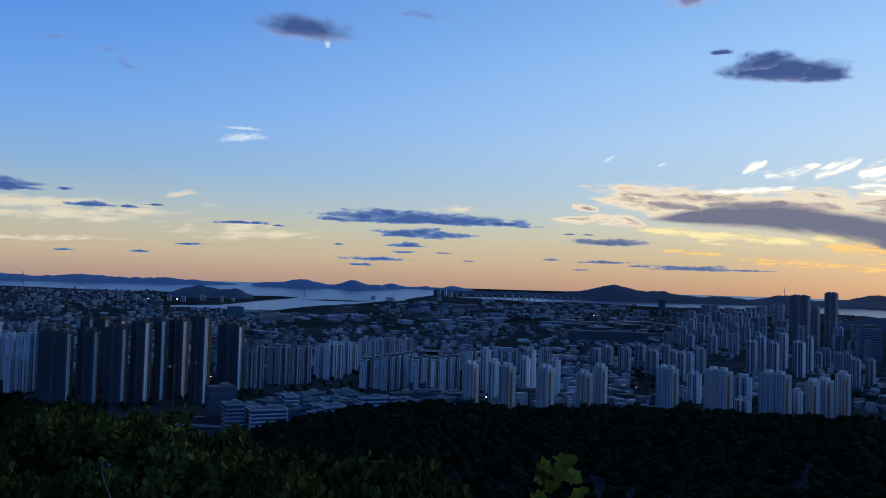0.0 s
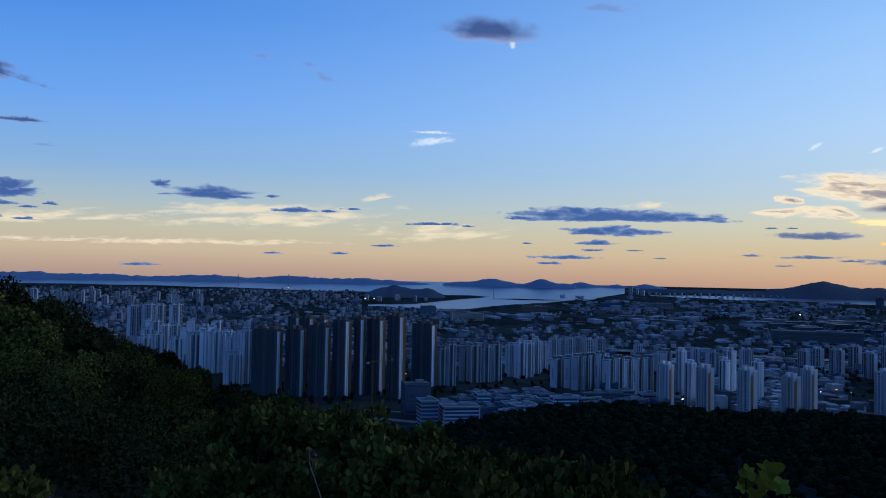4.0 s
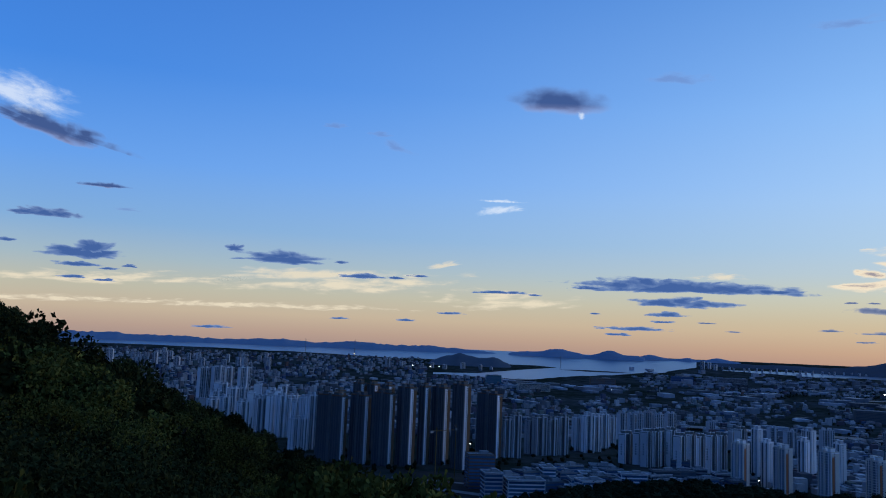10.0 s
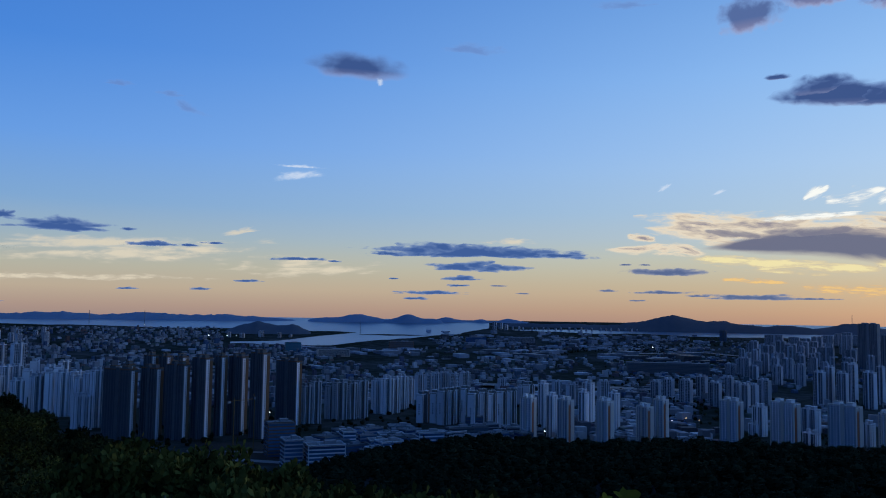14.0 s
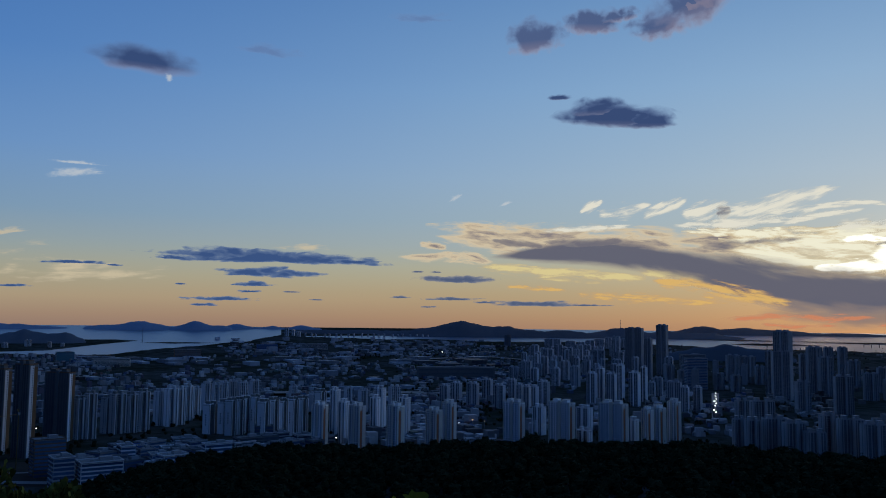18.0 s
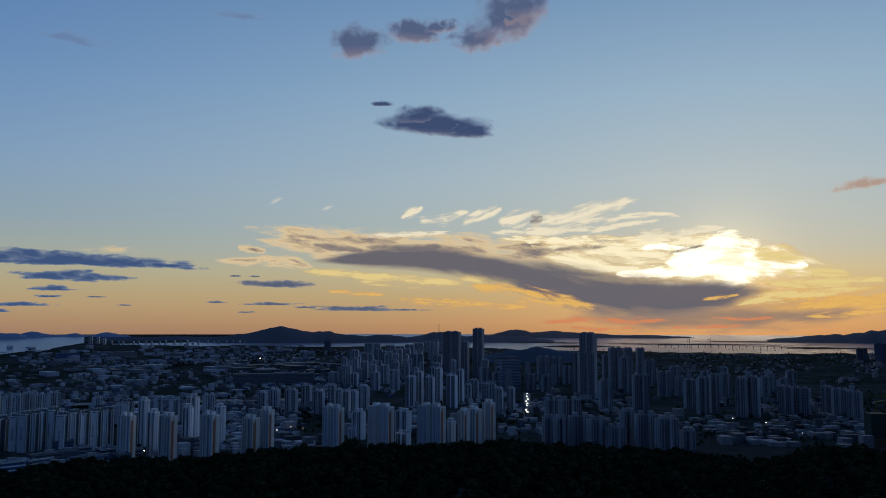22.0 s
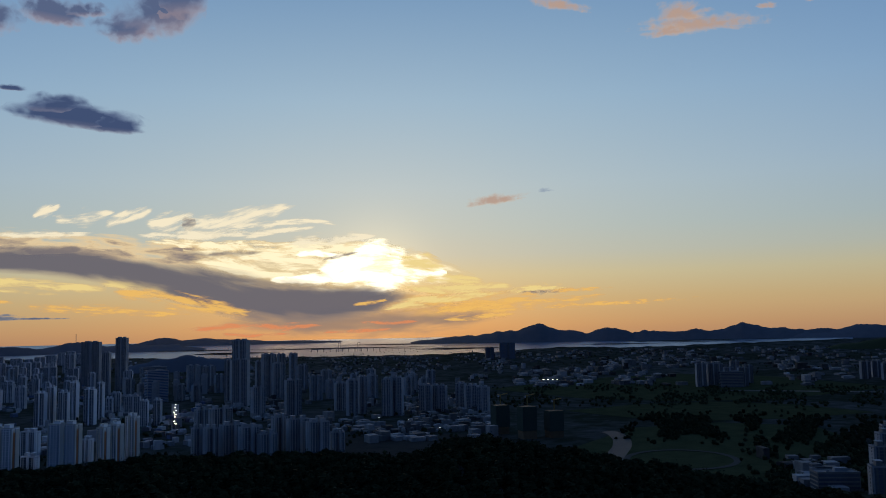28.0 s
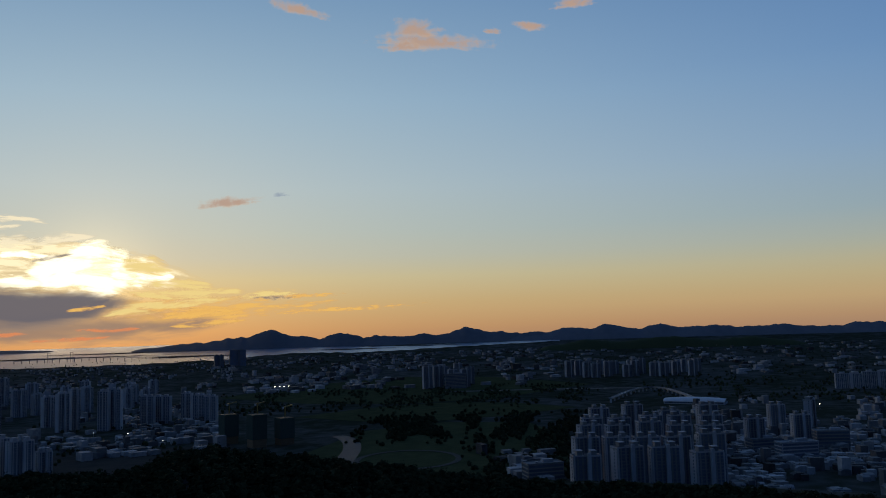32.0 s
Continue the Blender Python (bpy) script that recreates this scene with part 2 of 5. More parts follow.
def spot(az, el):
    """Place on the plain seen under that heading and (negative) elevation, and the scale there."""
    R = EYE / math.tan(radians(-el))
    r = shrink(R)
    a = radians(az)
    return Vector((-math.sin(a) * r, math.cos(a) * r, EYE * (1 - r / R) if R > FLAT else 0.0)), r / R


# ---------------------------------------------------------------- ground
SPUR_AZ = (-100, -72.1, -64.7, -60.6, -57.6, -55.3, -51.4, -49.5, -47.6, -45.6, -44.2, -42.1, -38.2, -34.5, -29.3, -25.7, -25.5, -20.4, -17.7, -13.9, -9.4, -7, -4, -0.6, 1.7, 4.6, 6.8, 8.2, 20, 40)
SPUR_EL = (-12, -11.04, -10.38, -9.49, -9.18, -8.58, -8.04, -7.49, -7.45, -7.96, -8.58, -8.74, -8.39, -8.33, -8.11, -7.94, -8.19, -8.34, -8.28, -8.33, -8.66, -8.93, -8.84, -8.8, -8.79, -9.14, -9.54, -9.85, -13, -15)
CREST_AZ = (-30, 2, 8, 14, 22.5, 30, 37, 41, 47.4, 58, 80, 100)
CREST_EL = (-21, -19, -16, -13.4, -10.4, -6.6, -3.1, -1.0, 1.7, 5.0, 6.0, -6)


def terrain(az, R):
    r = shrink(R)
    z = EYE * (1 - r / R) if R > FLAT else 0.0
    if R < 900:
        top = EYE - 1.75
        far_c = 95 - 40 * min(max((14 - az) / 20, 0), 1)
        c = EYE + far_c * math.tan(radians(np.interp(az, CREST_AZ, CREST_EL))) - 3.0
        if az > 100 or az < -100:
            c = top - 6
        if R < far_c:
            near_hill = top + (c - top) * R / far_c + 1.2 * math.sin(R * 0.12 + az * 0.2) * min(R / 30, 1) * (1 - R / far_c)
        else:
            near_hill = c - (R - far_c) * 0.62
        s = EYE + 450 * math.tan(radians(np.interp(az, SPUR_AZ, SPUR_EL))) - 8.5
        s += 0.8 * math.sin(az * 2.3 + 1)
        spur = s - ((R - 450) / (330 if R > 450 else 300)) ** 2 * s * 0.8
        z = max(z, near_hill, spur if 200 < R < 800 else 0.0)
    return Vector((-math.sin(radians(az)) * r, math.cos(radians(az)) * r, z))


azs = np.concatenate([np.arange(-180, -100, 5), np.arange(-100, 62, 0.75), np.arange(62, 180, 5)])
radii = np.concatenate([[1.0], np.geomspace(2.5, 130, 42), np.linspace(140, 900, 46), np.geomspace(940, 20500, 60)])
verts = [terrain(float(a), float(r)) for r in radii for a in azs]
N = len(azs)
faces = [(i * N + j, i * N + (j + 1) % N, (i + 1) * N + (j + 1) % N, (i + 1) * N + j) for i in range(len(radii) - 1) for j in range(N)]
faces = [f[::-1] for f in faces] + [tuple(range(N))]
tagged(sheet("ground", verts, faces, GROUND, True), "dark green and grey land falling from a wooded hill to a flat city", "ground", kind="structure")


def strip(name, az0, az1, near_el, far_el, material, label, category, steps=40, lift=1.2, ragged=0.0):
    """A flat patch of the plain between two lines of sight; each may be a number or knots along the heading."""
    verts, faces = [], []
    for i in range(steps + 1):
        k = i / steps
        az = az0 + (az1 - az0) * k
        lo = near_el if isinstance(near_el, (int, float)) else float(np.interp(k, np.linspace(0, 1, len(near_el)), near_el))
        hi = far_el if isinstance(far_el, (int, float)) else float(np.interp(k, np.linspace(0, 1, len(far_el)), far_el))
        lo += ragged * noise.noise((az * 1.7, 3.1, lo)) * abs(lo)
        hi += ragged * 0.3 * noise.noise((az * 2.1, 9.1, hi)) * abs(hi)
        for j in range(7):
            v = spot(az, lo + (hi - lo) * (j / 6))[0]
            verts.append(v + Vector((0, 0, lift)))
    for i in range(steps):
        for j in range(6):
            faces.append((i * 7 + j, (i + 1) * 7 + j, (i + 1) * 7 + j + 1, i * 7 + j + 1))
    if az1 > az0:
        faces = [f[::-1] for f in faces]
    return tagged(sheet(name, verts, [f[::-1] for f in faces], material), label, category, kind="structure")


strip("water", 60, 4, (-0.95, -0.95, -1.0, -1.25, -1.5), -0.46, WATER, "calm blue open sea below the horizon", "water", ragged=0.06)
strip("water", 4, 0.6, (-1.5, -1.4, -1.2, -1.0), (-0.46, -0.48, -0.5, -0.55), WATER, "calm blue bay in front of the islands", "water", ragged=0.05)
strip("water", 18, 2.5, (-2.22, -2.28, -2.35, -1.98, -1.72, -1.4), (-2.12, -2.04, -1.66, -1.35, -1.2, -1.1), WATER, "pale channel of the harbour", "water", ragged=0.04, lift=2.0)
strip("water", -1.0, -12, (-1.1, -1.18, -1.25, -1.2, -1.28), (-1.08, -1.03, -1.0, -1.02, -1.02), WATER, "thin bright inlet before the far town", "water", ragged=0.03)
strip("water", -13, -27, -0.8, -0.46, WATER, "far sea behind the dark hills", "water", lift=1.6)
strip("water", -12, -30, (-1.32, -1.3, -1.25, -1.4, -1.55), (-0.95, -0.98, -0.95, -0.98, -0.9), WATER, "bright bay in front of the dark hills", "water", ragged=0.05)
strip("water", -28, -54, (-1.5, -1.55, -1.6, -1.62, -1.55, -1.25), -0.46, WATER, "open sea shining below the setting sun", "water", ragged=0.05)
strip("water", -53, -72, (-1.25, -1.35, -1.15, -0.98), (-0.8, -1.0, -0.95, -0.9), WATER, "pale river mouth before the mountains", "water", ragged=0.06)


# ---------------------------------------------------------------- far hills
def ridge(name, az0, az1, dist_el, base, bumps, material, label, depth=260.0, rough=0.05):
    """A chain of hills: bumps are (heading, half width, elevation above base) seen from the hilltop."""
    c, _ = spot((az0 + az1) / 2, dist_el)
    r = math.hypot(c.x, c.y)
    n, m = int(abs(az1 - az0) * 7) + 2, 9
    verts, faces = [], []
    for i in range(n):
        az = az0 + (az1 - az0) * i / (n - 1)
        e = sum((h * math.exp(-abs((az - a) / w) ** 1.6)) ** 2.2 for a, w, h in bumps) ** (1 / 2.2)
        e += rough * 1.6 * noise.fractal((az * 1.3, len(name), dist_el * 7), 0.8, 2.2, 6) * min(1, e * 4)
        end = min(1, 6 * i / (n - 1), 6 * (n - 1 - i) / (n - 1))
        top = EYE + r * math.tan(radians(base + max(e, 0.01) * end))
        low = EYE + r * math.tan(radians(min(dist_el, base) - 0.25))
        top = low + (top - low) * min(1, 14 * i / (n - 1), 14 * (n - 1 - i) / (n - 1)) ** 0.6
        for j in range(m):
            k = j / (m - 1) * 2 - 1
            prof = (1 - k * k) ** 1.2
            rr = r + k * depth / 2
            wob = 4 * noise.noise((az * 3, k * 3, 1.0)) * prof * (1 - prof)
            verts.append((-math.sin(radians(az)) * rr, math.cos(radians(az)) * rr, low + (top - low) * prof + wob))
    for i in range(n - 1):
        for j in range(m - 1):
            faces.append((i * m + j, i * m + j + 1, (i + 1) * m + j + 1, (i + 1) * m + j))
    if az1 < az0:
        faces = [f[::-1] for f in faces]
    return tagged(sheet(name, verts, [f[::-1] for f in faces], material, True), label, "hill")


HB = -0.52
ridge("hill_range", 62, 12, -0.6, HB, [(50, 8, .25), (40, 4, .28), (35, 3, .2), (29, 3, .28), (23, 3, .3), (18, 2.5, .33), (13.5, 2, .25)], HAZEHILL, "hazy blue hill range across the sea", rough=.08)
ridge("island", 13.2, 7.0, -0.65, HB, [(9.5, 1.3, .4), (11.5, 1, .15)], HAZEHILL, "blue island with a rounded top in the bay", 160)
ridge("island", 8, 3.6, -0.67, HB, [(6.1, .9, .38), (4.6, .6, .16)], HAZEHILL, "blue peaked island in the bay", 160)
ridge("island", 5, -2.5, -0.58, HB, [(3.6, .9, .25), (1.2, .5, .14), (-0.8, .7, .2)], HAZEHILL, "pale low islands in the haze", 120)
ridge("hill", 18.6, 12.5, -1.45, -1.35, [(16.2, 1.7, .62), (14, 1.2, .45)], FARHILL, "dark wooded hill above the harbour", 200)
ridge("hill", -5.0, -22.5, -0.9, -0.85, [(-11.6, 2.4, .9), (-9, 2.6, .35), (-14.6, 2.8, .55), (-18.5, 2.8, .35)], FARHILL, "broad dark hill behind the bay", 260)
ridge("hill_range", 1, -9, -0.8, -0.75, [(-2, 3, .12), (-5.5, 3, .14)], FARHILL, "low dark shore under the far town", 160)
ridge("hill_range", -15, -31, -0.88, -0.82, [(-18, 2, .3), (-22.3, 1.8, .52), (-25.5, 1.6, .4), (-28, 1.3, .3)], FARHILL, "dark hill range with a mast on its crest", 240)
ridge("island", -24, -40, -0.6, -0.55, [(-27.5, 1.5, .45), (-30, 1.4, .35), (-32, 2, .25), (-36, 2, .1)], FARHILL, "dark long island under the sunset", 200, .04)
for a0, a1, e0, e1 in ((-27, -36, -1.06, -1.0), (-33, -47, -1.12, -1.04), (-38, -52, -0.92, -0.86), (-44, -51, -1.3, -1.2), (-29, -35, -1.32, -1.2), (-55, -62, -1.16, -1.1), (-60, -68, -1.05, -1.0), (9.5, 4.5, -1.62, -1.52)):
    strip("mudflat", a0, a1, (e0 + .05, e0, e0 + .02, e0 + .05), (e0 + .05, e1, e1 - .02, e0 + .05), BARE, "dark low mudflat in the water", "mudflat", 30, 2.4, 0.02)
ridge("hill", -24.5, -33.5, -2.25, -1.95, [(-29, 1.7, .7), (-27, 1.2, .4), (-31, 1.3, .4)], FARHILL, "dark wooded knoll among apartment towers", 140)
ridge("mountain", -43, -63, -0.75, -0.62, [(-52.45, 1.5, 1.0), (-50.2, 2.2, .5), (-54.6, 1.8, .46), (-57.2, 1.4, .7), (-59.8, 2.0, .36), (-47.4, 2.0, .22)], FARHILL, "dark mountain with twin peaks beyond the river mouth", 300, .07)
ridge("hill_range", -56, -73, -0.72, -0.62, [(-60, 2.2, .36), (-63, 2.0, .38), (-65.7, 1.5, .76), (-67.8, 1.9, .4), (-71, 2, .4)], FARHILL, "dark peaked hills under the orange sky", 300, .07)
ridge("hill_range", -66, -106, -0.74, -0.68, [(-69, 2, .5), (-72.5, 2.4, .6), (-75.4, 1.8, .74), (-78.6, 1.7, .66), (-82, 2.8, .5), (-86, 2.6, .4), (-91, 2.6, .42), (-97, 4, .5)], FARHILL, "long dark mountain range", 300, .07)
ridge("hill", -70, -88, -1.5, -1.3, [(-74, 2, .35), (-79, 2.5, .45), (-84, 2, .3)], GROVE, "low wooded hills on the plain", 200)


# ---------------------------------------------------------------- clouds
def cloud_mat(name, core, rim, soft=0.55, opacity=1.0, streak=0.4, grain=2.4, cover=0.0, under=None, amp=1.9, fuzz=0.66, turn=0.25):
    """Sunlit vapour of the sky's backdrop: broken, feathered rim, two tones by its own billows."""
    m = bpy.data.materials.new(name)
    m.use_nodes = True
    n = m.node_tree
    n.nodes.clear()
    tc = n.nodes.new("ShaderNodeTexCoord")
    info = n.nodes.new("ShaderNodeObjectInfo")
    mp = n.nodes.new("ShaderNodeMapping")
    mp.inputs["Scale"].default_value = (grain * streak, grain, grain)
    place = n.nodes.new("ShaderNodeAttribute")
    place.attribute_name = "spread"
    n.links.new(place.outputs["Vector"], mp.inputs["Vector"])
    t = n.nodes.new("ShaderNodeTexNoise")
    t.noise_dimensions = "4D"
    t.inputs["Scale"].default_value, t.inputs["Detail"].default_value, t.inputs["Roughness"].default_value = 1.0, 7.0, fuzz
    t.inputs["Distortion"].default_value = 0.35
    n.links.new(mp.outputs[0], t.inputs["Vector"])
    n.links.new(mathn(n, "MULTIPLY", info.outputs["Random"], 40.0), t.inputs["W"])
    edge = n.nodes.new("ShaderNodeAttribute")
    edge.attribute_name = "rim"
    body = mathn(n, "SUBTRACT", 1.0, mathn(n, "POWER", edge.outputs["Fac"], 1.6))
    dens = mathn(n, "MULTIPLY_ADD", mathn(n, "SUBTRACT", t.outputs["Fac"], 0.5), amp, mathn(n, "ADD", body, cover))
    a = n.nodes.new("ShaderNodeMapRange")
    a.interpolation_type = "SMOOTHSTEP"
    a.inputs["From Min"].default_value, a.inputs["From Max"].default_value = 0.12, 0.12 + soft
    n.links.new(dens, a.inputs["Value"])
    alpha = mathn(n, "MULTIPLY", a.outputs[0], opacity)
    tone = mathn(n, "MULTIPLY_ADD", mathn(n, "SUBTRACT", dens, turn), 1.5, 0.0, clamp=True)
    if under:
        h = n.nodes.new("ShaderNodeSeparateXYZ")
        n.links.new(tc.outputs["Object"], h.inputs[0])
        low = mathn(n, "MULTIPLY_ADD", h.outputs[2], -2.2, -0.1, clamp=True)
        colour = mixc(n, tone, mixc(n, low, rim, under), mixc(n, mathn(n, "MULTIPLY", low, 0.3), core, under))
    else:
        colour = mixc(n, tone, rim, core)
    em = n.nodes.new("ShaderNodeEmission")
    n.links.new(colour, em.inputs[0])
    tr = n.nodes.new("ShaderNodeBsdfTransparent")
    mx = n.nodes.new("ShaderNodeMixShader")
    n.links.new(alpha, mx.inputs[0])
    n.links.new(tr.outputs[0], mx.inputs[1])
    n.links.new(em.outputs[0], mx.inputs[2])
    o = n.nodes.new("ShaderNodeOutputMaterial")
    n.links.new(mx.outputs[0], o.inputs[0])
    return m


C_BLUE = cloud_mat("blue_grey_cloud", lin(70, 96, 148), lin(128, 148, 184), 0.5, 1.0, 0.36, 2.6, 0.08, amp=2.2, fuzz=0.54)
C_ASH = cloud_mat("ash_grey_cloud", lin(96, 108, 140), lin(150, 152, 168), 0.5, 1.0, 0.4, 2.6, 0.06, amp=1.7, fuzz=0.56)
C_DARK = cloud_mat("slate_cloud", lin(68, 88, 134), lin(116, 138, 184), 0.8, 1.0, 0.6, 1.8, 0.16, lin(160, 156, 180), amp=1.8, fuzz=0.5)
C_LENS = cloud_mat("smooth_slate_cloud", lin(66, 88, 136), lin(112, 134, 180), 0.8, 1.0, 0.6, 1.6, 0.1, lin(164, 158, 182), amp=1.0, fuzz=0.5)
C_PINK = cloud_mat("grey_cloud_with_pink_rim", lin(92, 110, 154), lin(138, 156, 198), 0.9, 1.0, 0.95, 2.0, 0.16, lin(190, 168, 178), amp=1.9, fuzz=0.5)
C_PEACH = cloud_mat("peach_cloud", lin(196, 170, 164), lin(214, 192, 182), 1.0, 0.95, 0.75, 2.6, 0.0, lin(232, 196, 168), amp=1.7, fuzz=0.55)
C_FAINT = cloud_mat("faint_mauve_wisp", lin(114, 136, 184), lin(140, 160, 204), 1.1, 0.62, 0.45, 2.2, fuzz=0.55)
C_KNOT = cloud_mat("grey_knot_of_cloud", lin(134, 128, 138), lin(206, 190, 172), 1.0, 0.8, 0.35, 2.6, -0.05, amp=3.2, fuzz=0.55)
C_CREAM = cloud_mat("cream_wisp", lin(236, 216, 182), lin(226, 212, 190), 0.9, 0.8, 0.3, 2.6)
C_VEIL = cloud_mat("thin_cream_veil", lin(238, 218, 184), lin(228, 210, 182), 1.0, 0.8, 0.2, 3.2, -0.15, amp=3.6, fuzz=0.58)
C_WHITE = cloud_mat("white_wisp", lin(228, 230, 234), lin(196, 212, 232), 1.0, 0.75, 0.4, 2.8)
C_LIT = cloud_mat("bright_yellow_lit_cloud", (1.25, 1.15, 0.88, 1), lin(240, 208, 154), 1.0, 1.0, 0.2, 5.0, 0.0, amp=5.0, fuzz=0.6, turn=0.4)
C_WISP = cloud_mat("feathery_sunlit_wisp", (1.08, 1.0, 0.84, 1), lin(222, 216, 206), 1.1, 1.0, 0.2, 4.4, -0.02, amp=4.2, fuzz=0.62)
C_FIELD = cloud_mat("cream_sunset_cloud", lin(160, 148, 148), lin(246, 222, 186), 1.0, 1.0, 0.22, 4.4, 0.12, amp=4.2, fuzz=0.6, turn=0.95)
C_VIOLET = cloud_mat("violet_grey_shaded_cloud", lin(114, 113, 130), lin(176, 158, 150), 0.9, 0.98, 0.22, 2.2, 0.28, amp=1.7, fuzz=0.56)
C_ORANGE = cloud_mat("orange_lit_cloud", lin(255, 204, 122), lin(238, 178, 116), 1.0, 0.95, 0.18, 5.0, -0.08, amp=4.8, fuzz=0.62)
C_YELLOW = cloud_mat("yellow_lit_cloud", lin(255, 232, 166), lin(242, 200, 136), 1.0, 0.95, 0.18, 4.6, 0.0, amp=4.4, fuzz=0.6)
C_SALMON = cloud_mat("salmon_cloud_streak", lin(238, 150, 110), lin(214, 156, 130), 0.9, 0.9, 0.2, 4.0, -0.1, amp=4.2)
C_CORE = cloud_mat("sun_burning_through_cloud", (1.9, 1.8, 1.55, 1), lin(255, 244, 205), 1.0, 1.0, 0.24, 4.2, 0.1, amp=4.2, fuzz=0.6)
C_HAZE = cloud_mat("mauve_haze_bank", lin(160, 138, 132), lin(206, 166, 136), 1.1, 0.9, 0.22, 2.2, 0.1, amp=2.2, fuzz=0.52)
SKY_R = 4750.0
cloud_count = [0]


def cloud(az, el, wide, high, mat, label, tilt=0.0, flat=0.5, ragged=0.22, back=0.0):
    """A lens of vapour: wide and high in degrees, flat base, broken outline, bulging towards the viewer."""
    cloud_count[0] += 1
    seed = cloud_count[0] * 3.7
    rings, seg = 7, 48
    verts, faces, rim = [(0, -0.06, 0)], [], [0.0]
    for i in range(1, rings + 1):
        k = i / rings
        for j in range(seg):
            th = 2 * math.pi * j / seg
            r = 1 + ragged * 2 * noise.fractal((math.cos(th) * 1.6 + seed, math.sin(th) * 1.6, seed), 0.8, 2.1, 4)
            x, zz = math.cos(th) * r * k, math.sin(th) * r * k
            if zz < 0:
                zz *= flat
            y = -0.06 * (1 - k * k) * (1 + noise.noise((x * 4 + seed, zz * 4, 2.0)))
            verts.append((x, y, zz))
            rim.append(k)
    for j in range(seg):
        faces.append((0, 1 + j, 1 + (j + 1) % seg))
    for i in range(rings - 1):
        for j in range(seg):
            a, b2 = 1 + i * seg + j, 1 + i * seg + (j + 1) % seg
            faces.append((a, a + seg, b2 + seg, b2))
    ob = sheet("cloud", verts, faces, mat, True)
    at = ob.data.attributes.new("rim", "FLOAT", "POINT")
    at.data.foreach_set("value", rim)
    fine = (0.8 / high) ** 0.6
    at = ob.data.attributes.new("spread", "FLOAT_VECTOR", "POINT")
    at.data.foreach_set("vector", [q for v in verts for q in (v[0] * wide * 0.61 * fine, 0.0, v[2] * high * 0.65 * fine)])
    r = SKY_R + back - cloud_count[0] * 1.5
    hw, hh = 1.22 * r * math.tan(radians(wide / 2)), 1.3 * r * math.tan(radians(high / 2))
    eye = Vector((0, 0, EYE)) + way(az, el) * r
    ob.matrix_world = Matrix.Translation(eye) @ pose(0, 0, 0, 0, 0, az) @ pose(0, 0, 0, el, -tilt, 0) @ Matrix.Diagonal((hw, hh, hh, 1))
    ob.visible_shadow = False
    return tagged(ob, label, "cloud")


D = "slate-blue cloud with a flat base above the horizon"
V = "thin cream cloud veil above the horizon"
# veils and streaks low over the sea
cloud(24, 3.5, 22, 1.5, C_VEIL, V, 3)
cloud(13, 2.7, 12, 1.5, C_VEIL, V, 2)
cloud(40, 3.1, 16, 1.1, C_VEIL, V, 2)
cloud(29, 1.9, 20, 0.6, C_VEIL, V, 1)
cloud(44, 1.6, 14, 0.5, C_VEIL, V, 2)
cloud(27, 4.1, 12, 1.1, C_CREAM, "cream wisp of cloud lit from below", 3)
cloud(17.5, 5.2, 2.4, .55, C_CREAM, "small bright cream wisp of cloud", 12)
cloud(-1, 4.9, 4, .6, C_VEIL, V)
for az, el, w, h in ((1.5, 4.1, 13.5, 1.15), (1.8, 3.1, 6, .75), (-4.2, 4.0, 3, .35), (7.5, 4.0, 2.6, .3), (2.4, 2.35, 2.4, .35), (2.9, 1.9, 1.4, .2),
                     (4.3, 1.35, 4.8, .32), (5.6, .95, 1.6, .2), (28.8, 5.1, 5.8, 1.1), (24.6, 5.1, 1, .25), (23.2, 4.2, 3.2, .4), (20.8, 4.2, 1, .2), (19.3, 4.4, 1.2, .18),
                     (13.8, 3.5, 3.2, .25), (11.2, 3.4, 1, .14), (17, 1.95, 1.7, .2), (7.2, 2.3, .8, .14), (24.5, 1.3, 1.4, .2), (20, 1.35, 1.4, .2),
                     (41, 4.6, 4.2, 1.2), (40.5, 5.0, 2, 1.1), (41.5, 3.9, 2.4, .35), (39.5, 3.75, 1.2, .22), (41.5, 3.1, 1.8, .25), (39.7, 3.0, 1.4, .2), (38.3, 4.0, .9, .25),
                     (45.5, 5.1, .9, .3), (47, 4.7, .6, .18), (31.8, 5.6, 1.2, .6), (33, .35, 2.4, .25)):
    cloud(az, el, w, h, C_BLUE, D)
for az, el, w, h in ((-11.2, 2.85, 4.8, .65), (-11, 1.55, 3.4, .25), (-7.3, 1.65, 1.2, .22), (-8.5, 3.4, .8, .14), (-13.2, 1.35, 1.6, .2), (-16.8, 1.25, 5.6, .45), (-20, 1.2, 3.0, .16),
                     (-9.8, 3.4, .7, .13), (-1.7, 1.4, .9, .13), (0, 1.9, 1, .12), (-9.3, 1.0, 1.2, .12)):
    cloud(az, el, w, h, C_ASH, D)
# clouds high up
cloud(10, 16.5, 6.4, 1.9, C_LENS, "lens-shaped grey cloud with pink edge", -2, .7, .05)
cloud(8.4, 15.6, .5, .6, C_WHITE, "small white tuft hanging below a cloud", 10, 1.0)
cloud(22.4, 13.9, 1.8, .6, C_FAINT, "faint ragged grey cloud wisp", -4)
cloud(21.2, 13.1, 2.2, .8, C_FAINT, "faint ragged grey cloud wisp", -18)
cloud(25.6, 14.3, 2, .5, C_FAINT, "faint thin bluish cloud wisp")
cloud(13.8, 9.1, 3.6, .8, C_WHITE, "thin bright white wisp of cloud", 8)
cloud(13.9, 9.75, 3, .25, C_WHITE, "thin white streak of cloud", -1)
